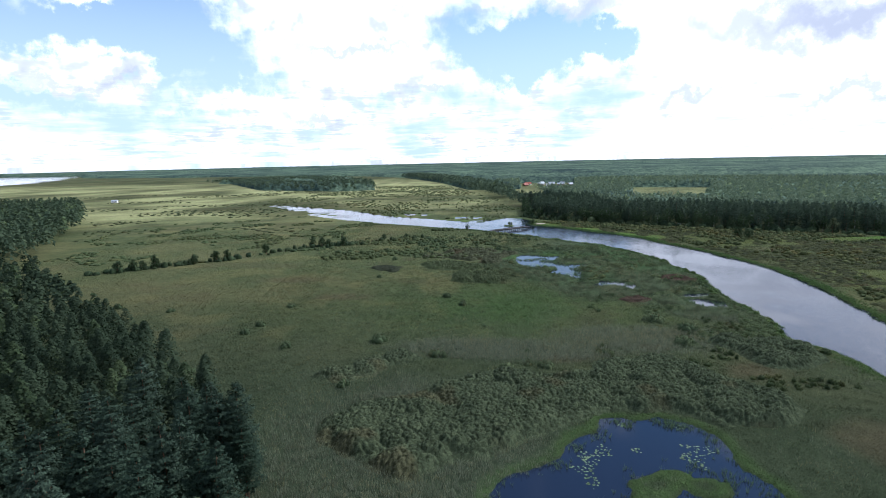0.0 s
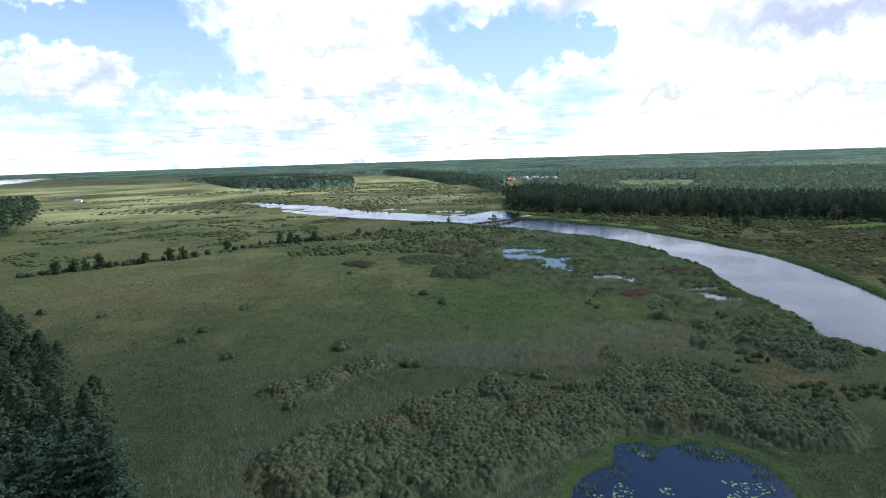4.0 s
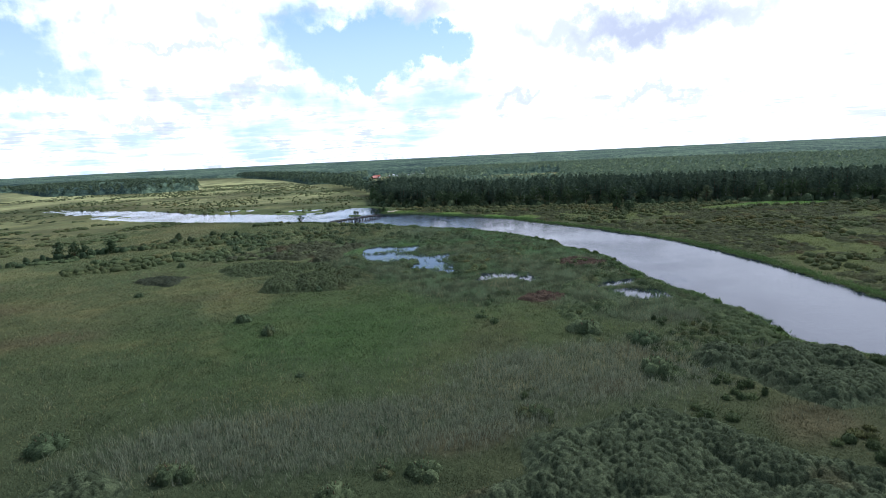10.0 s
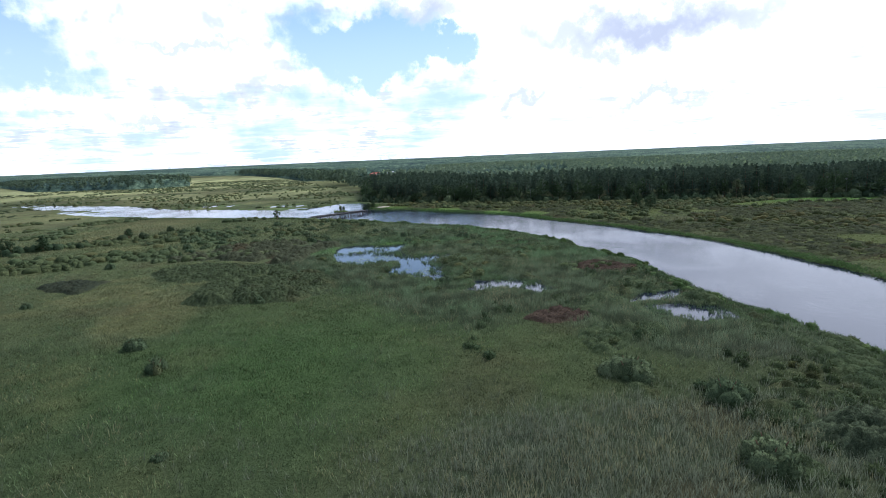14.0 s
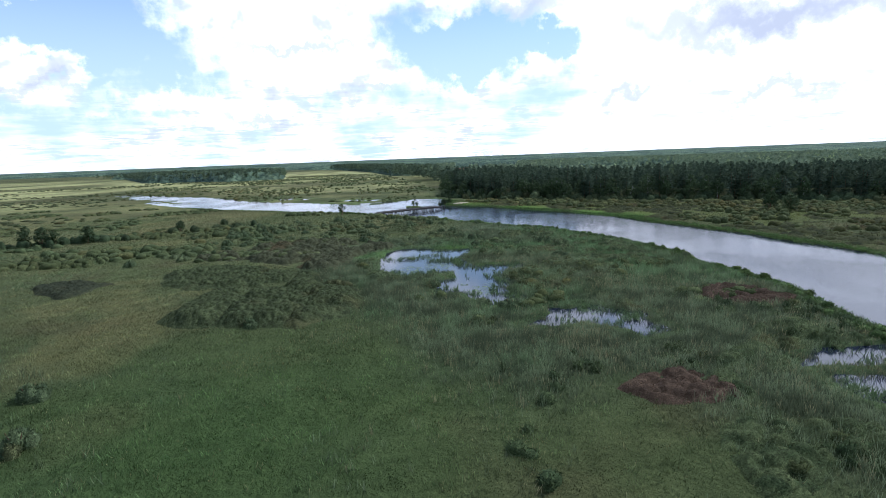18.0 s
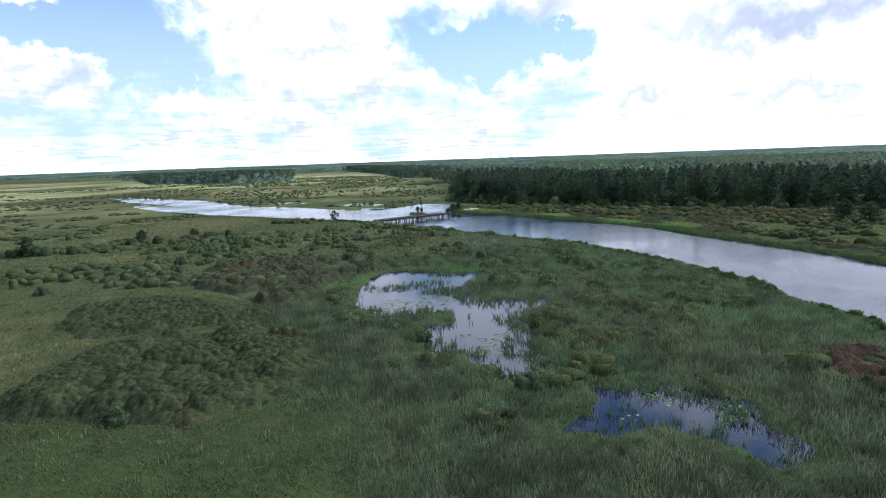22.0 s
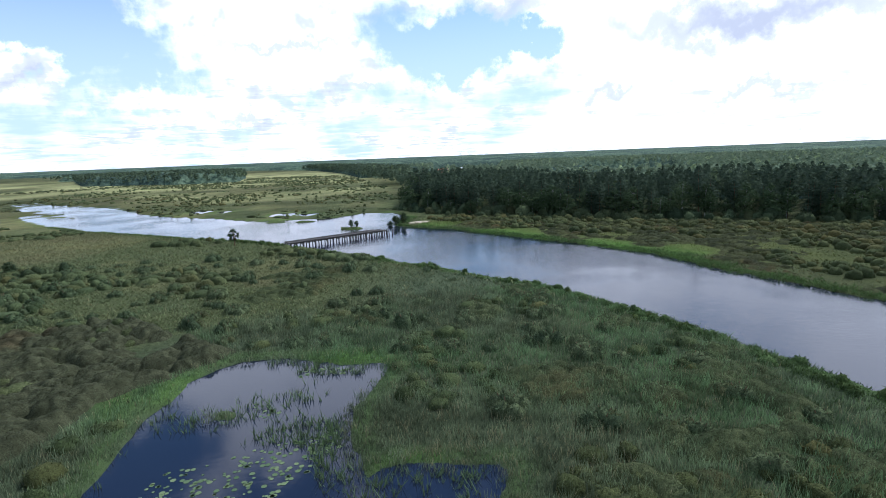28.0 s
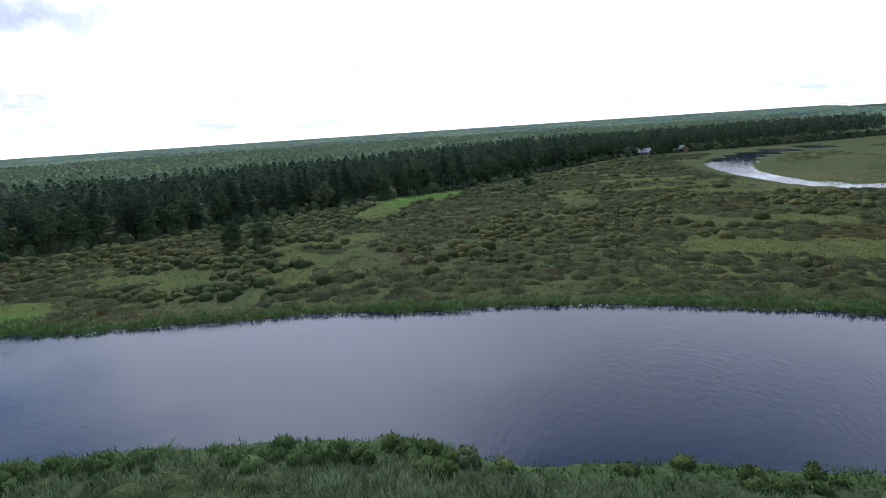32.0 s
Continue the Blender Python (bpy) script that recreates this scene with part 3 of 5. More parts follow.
def dome_master(detail, seed):
    """A bush's rounded body, lobed like a cauliflower: corners, triangles."""
    r = np.random.default_rng(seed)
    if detail == 1:
        turn = np.arange(9) * 2 * np.pi / 9
        rows = [np.stack([q * np.cos(turn + o), q * np.sin(turn + o), np.full(9, z)], 1) for q, z, o in ((0.92, 0.0, 0.0), (0.95, 0.38, 0.35), (0.62, 0.78, 0.7))]
        v = np.concatenate(rows + [[(0, 0, 0.98)]]) * r.uniform(0.84, 1.12, (28, 1))
        f = []
        for k in range(9):
            m = (k + 1) % 9
            f += [(k, m, 9 + k), (m, 9 + m, 9 + k), (9 + k, 9 + m, 18 + k), (9 + m, 18 + m, 18 + k), (18 + k, 18 + m, 27)]
        return v, np.array(f)
    bm = bmesh.new()
    bmesh.ops.create_icosphere(bm, subdivisions=detail, radius=1.0)
    v = np.array([p.co[:] for p in bm.verts])
    f = np.array([[p.index for p in q.verts] for q in bm.faces])
    bm.free()
    f = f[(v[f][:, :, 2] > -0.3).all(1)]
    used, f = np.unique(f, return_inverse=True)
    v, f = v[used], f.reshape(-1, 3)
    lobes = dome_points(15, r, -0.1)
    cosine = v @ (lobes * 0.62).T
    inside = cosine ** 2 - (0.62 ** 2 - (0.40 + 0.12 * r.random(15)) ** 2)
    reach = np.where(inside > 0, cosine + np.sqrt(np.maximum(inside, 0)), 0.62).max(1)
    reach = np.maximum(reach, 0.62)
    v = v * (reach * r.uniform(0.94, 1.06, len(v)))[:, None]
    v[:, 2] = np.maximum(v[:, 2], -0.05)
    return v, f


def bush_mass(x, y, z, radius, height, detail, per, size, dark, light, warm, r):
    """Many lobed bushes at once: solid leafy bodies with loose leaves standing off them."""
    masters = [dome_master(detail, 90 + k) for k in range(6)]
    k = len(x)
    kind = r.integers(0, 6, k)
    t = r.random(k)[:, None]
    hue = (np.array(dark) * (1 - t) + np.array(light) * t) * 0.85
    hue = np.where((r.random(k) < warm)[:, None], hue * np.array([1.12, 0.95, 0.88]), hue)
    zone = step(wavy(x, y, 38, 3), -0.35, 0.45)[:, None]
    hue = hue * (zone * np.array([1.06, 1.0, 0.93]) + (1 - zone) * np.array([0.96, 1.02, 1.0]))
    V, F, C, L, LC, n0 = [], [], [], [], [], 0
    for q in range(6):
        i = np.where(kind == q)[0]
        if not len(i):
            continue
        v, f = masters[q]
        turn = r.uniform(0, 2 * np.pi, len(i))
        c, s = np.cos(turn)[:, None], np.sin(turn)[:, None]
        rr, hh = radius[i][:, None], height[i][:, None]
        wx = x[i][:, None] + rr * (v[:, 0] * c - v[:, 1] * s) * 0.84
        wy = y[i][:, None] + rr * (v[:, 0] * s + v[:, 1] * c) * 0.84
        wz = z[i][:, None] + hh * v[:, 2] * 0.84
        body = np.stack([wx, wy, wz], -1)
        V.append(body.reshape(-1, 3))
        F.append((f[None] + (np.arange(len(i)) * len(v))[:, None, None] + n0).reshape(-1, 3))
        n0 += len(i) * len(v)
        C.append((hue[i][:, None] * r.uniform(0.8, 1.15, (len(i), len(v), 1))).reshape(-1, 3))
        if per:
            pick = f[r.integers(0, len(f), (len(i), per))]
            share = r.dirichlet((1, 1, 1), (len(i), per))
            p = (body[np.arange(len(i))[:, None, None], pick] * share[..., None]).sum(2) + r.normal(0, 0.05, (len(i), per, 3)) * rr[..., None]
            out = p - np.stack([x[i], y[i], z[i] + height[i] * 0.2], 1)[:, None]
            out /= np.linalg.norm(out, axis=2)[..., None] + 1e-9
            p = p + out * r.uniform(-0.05, 0.1, (len(i), per, 1)) * rr[..., None]
            p, out = p.reshape(-1, 3), out.reshape(-1, 3)
            L.append(np.concatenate([leaves(p[0::2], out[0::2], size * 1.1, r, 0.55, 0.75), shoots(p[1::2], out[1::2], size * 1.7, r)]))
            tint = (hue[i][:, None] * r.uniform(0.5, 1.75, (len(i), per, 1))).reshape(-1, 3)
            LC.append(np.repeat(np.concatenate([tint[0::2], tint[1::2]]), 3, 0))
    verts, tris, cols = np.concatenate(V), np.concatenate(F), np.concatenate(C)
    slots = np.zeros(len(tris))
    if per:
        lv = np.concatenate(L)
        tris = np.concatenate([tris, np.arange(len(lv)).reshape(-1, 3) + len(verts)])
        slots = np.r_[slots, np.ones(len(lv) // 3)]
        verts, cols = np.concatenate([verts, lv]), np.concatenate([cols, np.concatenate(LC)])
    return verts, tris, cols, slots


def stuff(name, verts, colours, label, category, mat=None):
    """Countless leaves or blades as one object."""
    me = mesh_of(name, verts, np.arange(len(verts)).reshape(-1, 3), [mat or STUFF_LEAF], colours)
    return tagged(new(name, me), label, category, kind="stuff")


def leaf_colours(dark, light, who, r, warm=0.0, fresh=0.12):
    """Colours corner by corner: each plant its own shade, each leaf a little different."""
    k = who.max() + 1
    t = np.clip(r.random(k)[who] * 0.6 + r.random(len(who)) * 0.5, 0, 1)[:, None]
    c = np.array(dark) * (1 - t) + np.array(light) * t
    brown = (r.random(k) < warm)[who][:, None]
    c = np.where(brown, c * np.array([1.18, 0.92, 0.85]), c)
    c = c * np.where((r.random(k) < fresh)[who][:, None], np.array([1.5, 1.45, 1.2]), 1.0)
    return np.repeat(c, 3, 0)


def tube(points, radii, sides=6):
    """Corners and quads of a tapered stem through the points."""
    v, f = [], []
    for i, (p, rad) in enumerate(zip(points, radii)):
        for s in range(sides):
            a = 2 * math.pi * s / sides
            v.append((p[0] + rad * math.cos(a), p[1] + rad * math.sin(a), p[2]))
            if i:
                t = (s + 1) % sides
                f.append(((i - 1) * sides + s, (i - 1) * sides + t, i * sides + t, i * sides + s))
    return np.array(v), np.array(f)


def limb_tubes(paths, mat, name):
    vs, fs, n0 = [], [], 0
    for pts, radii in paths:
        v, f = tube(pts, radii, 5)
        vs.append(v), fs.append(f + n0)
        n0 += len(v)
    return mesh_of(name, np.concatenate(vs), np.concatenate(fs), [mat], smooth=True)


def conifer(seed, tall, wide, bare, whorls, per, size, dome):
    """Trunk with limbs in whorls, and a full crown of needles that lie along the limbs."""
    r = np.random.default_rng(seed)
    lean = r.normal(0, 0.3, 2)
    at = lambda h: np.array([lean[0] * h / tall, lean[1] * h / tall, h])
    paths = [([at(h) for h in (-0.3, tall * 0.3, tall * 0.65, tall * 0.98)], (0.24, 0.19, 0.12, 0.03))]
    P, N = [], []
    for i in range(whorls):
        u = (i + r.uniform(-0.3, 0.3)) / (whorls - 1)
        u = min(max(u, 0.0), 1.0)
        h = tall * (bare + (0.99 - bare) * u)
        full = wide * ((1 - u ** dome) * 0.88 + 0.12) * min(1.0, 0.6 + 2.2 * u)
        for a in r.uniform(0, 6.28) + np.arange(7 if u < 0.8 else 5) * (6.28 / 6.5) + r.normal(0, 0.25, 7 if u < 0.8 else 5):
            reach = full * r.uniform(0.65, 1.12)
            way, cross = np.array([math.cos(a), math.sin(a), 0]), np.array([-math.sin(a), math.cos(a), 0])
            rise = -0.12 + 0.6 * u ** 2 + r.normal(0, 0.06)
            k = max(8, int(per * (0.4 + reach / wide)))
            t = r.random(k) ** 0.55
            p = at(h) + way * (t * reach)[:, None] + cross * (r.normal(0, 0.17, k) * reach * (0.35 + t))[:, None]
            p[:, 2] += rise * t * reach + r.normal(0, 0.10, k) * (1 + 0.5 * wide * (1 - u)) + 0.1 * reach * t * t
            P.append(p)
            N.append(way * (0.25 + 0.55 * t)[:, None] + np.array([0, 0, 0.85]) + cross * r.normal(0, 0.3, k)[:, None])
            if i % 2 == 0 and r.random() < 0.5:
                paths.append(([at(h - 0.2), at(h) + way * reach * 0.8 + np.array([0, 0, rise * reach * 0.8])], (0.05, 0.015)))
    return paths, leaves(np.concatenate(P), np.concatenate(N), size, r, 0.5, 0.55)


def broadleaf(seed, tall, wide, bare, clumps, per, size):
    """Trunk with limbs, and a crown of leaf clumps with gaps."""
    r = np.random.default_rng(seed)
    paths = [([(0, 0, -0.3), (0.1, 0, tall * 0.4), (0, 0.15, tall * 0.9)], (0.2, 0.14, 0.03))]
    d = r.normal(0, 1, (clumps, 3))
    d /= np.linalg.norm(d, axis=1)[:, None]
    u = r.random(clumps) ** 0.4
    mid, half = tall * (bare + 1) / 2, tall * (1 - bare) / 2
    c = np.stack([d[:, 0] * wide * u, d[:, 1] * wide * u, mid + d[:, 2] * half * u * 0.9], 1)
    c[:, :2] *= (1.15 - 0.5 * step(c[:, 2], mid, tall))[:, None]
    for i in range(0, clumps, 3):
        paths.append(([(0, 0, max(bare * tall, c[i][2] - 1.6)), tuple(c[i])], (0.06, 0.015)))
    who = np.repeat(np.arange(clumps), per)
    e = dome_points(len(who), r, -0.6)
    return paths, leaves(c[who] + e * r.uniform(0.5, 0.95, clumps)[who][:, None] * wide / 2.6, e + d[who] * 0.5, size, r)


def tree_thing(name, label, category, group, paths, crown, bark, leaf_mat):
    root = tagged(new(name), label, category, group)
    part("trunk", limb_tubes(paths, bark, name + "_trunk"), root)
    part("crown", mesh_of(name + "_crown", crown, np.arange(len(crown)).reshape(-1, 3), [leaf_mat]), root)
    return root


def placed(x, y, z, turn, size, tall=None):
    return pose(x, y, z, 0, 0, turn) @ Matrix.Diagonal((size, size, tall or size, 1))

# ---- woods ----
near_pines = [tree_thing("pine_tree", "tall dark green pine with a ragged crown in a dense wood", "tree", "pines of the near wood",
                         *conifer(10 + i, 20 + i % 3, 2.9 + 0.25 * (i % 2), (0.22, 0.28, 0.3, 0.25)[i], 20, 44, 0.34, (2.4, 3.2, 4.0, 2.8)[i]), bark_mat, PINE)
              for i in range(4)]
pines = [tree_thing("pine_tree", "tall dark green pine at the edge of the wood", "tree", "pines of the wood edge",
                    *conifer(20 + i, 17 + i % 3, 2.9 + 0.3 * (i % 2), (0.04, 0.1, 0.2)[i % 3], 17, 20, 0.5, (2.0, 2.8, 3.6)[i % 3]), bark_mat, EDGE_PINE)
         for i in range(3)]
birches = [tree_thing("birch_tree", "slim birch with pale bark and light green leaves before dark pines", "tree", "birches of the wood edge",
                      *broadleaf(30 + i, 13 + 2 * i, 2.9, 0.08, 70, 20, 0.4), birch_bark, BIRCH) for i in range(2)]
EYE_1 = (70, 262)          # where the flight ends


def clear_of_water(x, y, gap=1.5):
    return shore_at(x, y) < -gap


def wood_trees(poly, box, pitch, seed):
    x, y = scatter(*box, pitch, seed)
    d = inside_distance(poly, x, y) + 3.5 * wavy(x, y, 30, 3)
    keep = d > 0.5
    return x[keep], y[keep], d[keep]


def far_tree_leaves(x, y, z, tall, wide, per, size, r):
    """Whole trees as leaf triangles alone, for the depth of a wood."""
    who = np.repeat(np.arange(len(x)), per)
    u = r.random(len(who)) ** 0.55
    a = r.uniform(0, 2 * np.pi, len(who))
    reach = wide[who] * ((1 - u ** 2.4) * 0.92 + 0.10) * r.uniform(0.6, 1.05, len(who))
    p = np.stack([x[who] + reach * np.cos(a), y[who] + reach * np.sin(a), z[who] + tall[who] * (0.32 + 0.67 * u)], 1)
    return leaves(p, np.stack([np.cos(a), np.sin(a), 0.5 + u], 1), size, r), who


r = np.random.default_rng(21)
first_use = set()


def plant(master, x, y, turn, size, tall):
    m = placed(x, y, float(land_height(x, y)) - 0.05, turn, size, tall)
    if master.name in first_use:
        return copy_thing(master, m @ Matrix.Diagonal((*[1 / v for v in master.scale], 1)))
    first_use.add(master.name)
    master.matrix_basis = m
    return master


# the wood under the start of the flight
x, y, d = wood_trees(WOOD_NEAR, (-240, -20, -20, 240), 4.9, 5)
far = np.hypot(x, y)
seen = (np.degrees(np.arctan2(x, y)) > -52) & (y > 25) & ~((x > -30) & (y < 62))
order = np.argsort(np.where(seen, far, 1e9))
for i in order[:90]:
    s = r.uniform(0.85, 1.12)
    plant(near_pines[r.integers(4)], x[i], y[i], r.uniform(0, 360), s, s * r.uniform(0.75, 0.95))
rest = order[90:]
rest = rest[far[rest] < 330]
behind = seen[rest] & (far[rest] < 190)
for some, per, size in ((rest[behind], 420, 0.48), (rest[~behind], 50, 1.2)):
    v, who = far_tree_leaves(x[some], y[some], np.zeros(len(some)), r.uniform(15, 19, len(some)), r.uniform(2.5, 3.3, len(some)), per, size, r)
    stuff("pine_wood", v, leaf_colours((0.019, 0.031, 0.018), (0.054, 0.074, 0.04), who, r), "dense dark green pine wood beside the meadow", "trees")

# the wood west of the meadow
x, y, d = wood_trees(WOOD_WEST, (-560, -215, 180, 640), 6.0, 6)
k = d < 140
x, y = x[k], y[k]
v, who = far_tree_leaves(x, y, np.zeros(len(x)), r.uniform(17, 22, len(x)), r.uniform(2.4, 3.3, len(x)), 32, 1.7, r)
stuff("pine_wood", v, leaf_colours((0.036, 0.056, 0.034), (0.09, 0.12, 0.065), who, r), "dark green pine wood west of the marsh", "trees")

# the wood across the river: its edge tree by tree, then deeper rows, then the roof of leaves to the horizon
x, y, d = wood_trees(WOOD_EAST, (60, 720, 40, 620), 4.4, 8)
eye_far = np.hypot(x - EYE_1[0], y - EYE_1[1])
front = np.where((d < 9) & (eye_far < 520))[0]
front = front[np.argsort(eye_far[front] + 12 * d[front])]
for i in front[:260]:
    s = r.uniform(0.85, 1.1)
    if d[i] < 6 and wavy(x[i], y[i], 25, 2) + r.normal(0, 0.3) > -0.2:
        plant(birches[r.integers(2)], x[i], y[i], r.uniform(0, 360), s * r.uniform(0.9, 1.35), s * r.uniform(0.45, 1.05))
    else:
        plant(pines[r.integers(3)], x[i], y[i], r.uniform(0, 360), s * 1.05, s * r.uniform(0.6, 1.02) * (0.8 + 0.022 * min(d[i], 9)))
done = np.zeros(len(x), bool)
done[front[:260]] = True
deep = np.where(~done & (d < 75) & (eye_far < 700) & ~in_clearing(x, y))[0]
# darker leaf colours here also carry the cloud shade over the front rows
v, who = far_tree_leaves(x[deep], y[deep], np.full(len(deep), 0.3), r.uniform(12.0, 17.5, len(deep)) + 1.5 * wavy(x[deep], y[deep], 22, 2), r.uniform(2.6, 3.5, len(deep)), 90, 0.85, r)
stuff("pine_wood", v, leaf_colours((0.034, 0.052, 0.034), (0.082, 0.112, 0.066), who, r, 0.0, 0.04), "dense dark green pine wood along the river marsh", "trees")
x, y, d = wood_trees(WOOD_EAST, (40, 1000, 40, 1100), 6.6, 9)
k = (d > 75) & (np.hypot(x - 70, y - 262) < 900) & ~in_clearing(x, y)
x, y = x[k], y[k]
# paler leaf colours stand in for sunlight on the canopy behind
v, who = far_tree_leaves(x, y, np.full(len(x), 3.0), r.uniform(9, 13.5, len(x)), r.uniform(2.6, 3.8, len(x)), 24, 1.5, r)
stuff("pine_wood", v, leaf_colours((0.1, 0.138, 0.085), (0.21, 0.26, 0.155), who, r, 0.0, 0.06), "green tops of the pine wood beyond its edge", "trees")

# single trees of the wood beyond the bridge and of the northern wood
x, y, d = wood_trees(WOOD_EAST, (-170, 100, 600, 1700), 7.0, 18)
k = (d < 60) & ~in_clearing(x, y)
x2, y2, d2 = wood_trees(WOOD_NORTH, (-660, -100, 980, 1720), 9.0, 19)
k2 = (d2 < 110)
x, y = np.concatenate([x[k], x2[k2]]), np.concatenate([y[k], y2[k2]])
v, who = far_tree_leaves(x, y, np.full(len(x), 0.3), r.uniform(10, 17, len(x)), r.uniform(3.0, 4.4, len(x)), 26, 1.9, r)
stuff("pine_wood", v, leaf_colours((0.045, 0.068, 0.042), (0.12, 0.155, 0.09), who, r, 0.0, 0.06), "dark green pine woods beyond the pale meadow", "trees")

ROOF_MAT, n = material("wood_canopy")
here = n.add("ShaderNodeNewGeometry").outputs["Position"]
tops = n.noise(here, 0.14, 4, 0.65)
# broad bands that paint cloud shadow and sun over the far woods
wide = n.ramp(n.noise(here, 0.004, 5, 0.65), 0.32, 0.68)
# leaf colour leans blue-green for the haze of distance
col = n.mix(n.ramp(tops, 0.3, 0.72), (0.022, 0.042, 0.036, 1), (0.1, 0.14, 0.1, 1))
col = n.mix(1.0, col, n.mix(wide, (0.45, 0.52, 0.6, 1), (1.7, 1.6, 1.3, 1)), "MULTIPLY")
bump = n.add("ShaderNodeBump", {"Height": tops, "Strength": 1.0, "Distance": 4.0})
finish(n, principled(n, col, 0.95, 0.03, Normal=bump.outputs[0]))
ring = 330 * 1.0235 ** np.arange(118)
bear = np.radians(np.arange(-75, 130, 0.3))
R, B = np.meshgrid(ring, bear)
CX, CY = 60 + R * np.sin(B), 150 + R * np.cos(B)
deepest = np.maximum(np.maximum(inside_distance(WOOD_EAST, CX, CY), inside_distance(WOOD_NORTH, CX, CY)), inside_distance(WOOD_FAR, CX, CY))
deepest = np.where((R < 800) & (deepest < 85), -5, deepest)
clearing = 1.0 - in_clearing(CX, CY)
tall = (6 + 8 * r.random(CX.shape) * (1 - 0.8 * step(R, 1200, 2600)) + 3 * wavy(CX, CY, 90, 3) * (1 - 0.7 * step(R, 1200, 3000)) + 10 * step(R, 2500, 4900)) * clearing
CZ = np.where(deepest > 0, tall * step(deepest, 0, 6), -4.0)
idx = np.arange(CX.size).reshape(CX.shape)
quads = np.stack([idx[:-1, :-1], idx[:-1, 1:], idx[1:, 1:], idx[1:, :-1]], -1).reshape(-1, 4)
keep = (deepest.ravel()[quads] > -20).any(1)
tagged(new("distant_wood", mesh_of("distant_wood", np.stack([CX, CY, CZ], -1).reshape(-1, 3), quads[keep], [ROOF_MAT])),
       "endless dark green pine woods reaching to the horizon", "trees", kind="stuff")

# ---- thickets, bushes and the brush of the marsh ----
r = np.random.default_rng(33)


def mounds(x, y, pitch, seed):
    """Rounded bush tops that grow into one another: height 0 to 1, and which bush is uppermost."""
    q = np.random.default_rng(seed).random((64, 64, 4))
    ix, iy = np.floor(x / pitch).astype(int), np.floor(y / pitch).astype(int)
    best, owner = np.zeros(np.shape(x)), np.zeros(np.shape(x), int)
    for dx in (-1, 0, 1):
        for dy in (-1, 0, 1):
            cell = q[(ix + dx) & 63, (iy + dy) & 63]
            far = np.hypot(x - (ix + dx + cell[..., 0]) * pitch, y - (iy + dy + cell[..., 1]) * pitch) / (pitch * (0.52 + 0.3 * cell[..., 2]))
            h = (0.6 + 0.4 * cell[..., 3]) * np.sqrt(np.maximum(1 - far * far, 0))
            owner = np.where(h > best, ((ix + dx) & 63) * 64 + ((iy + dy) & 63), owner)
            best = np.maximum(best, h)
    return best, owner


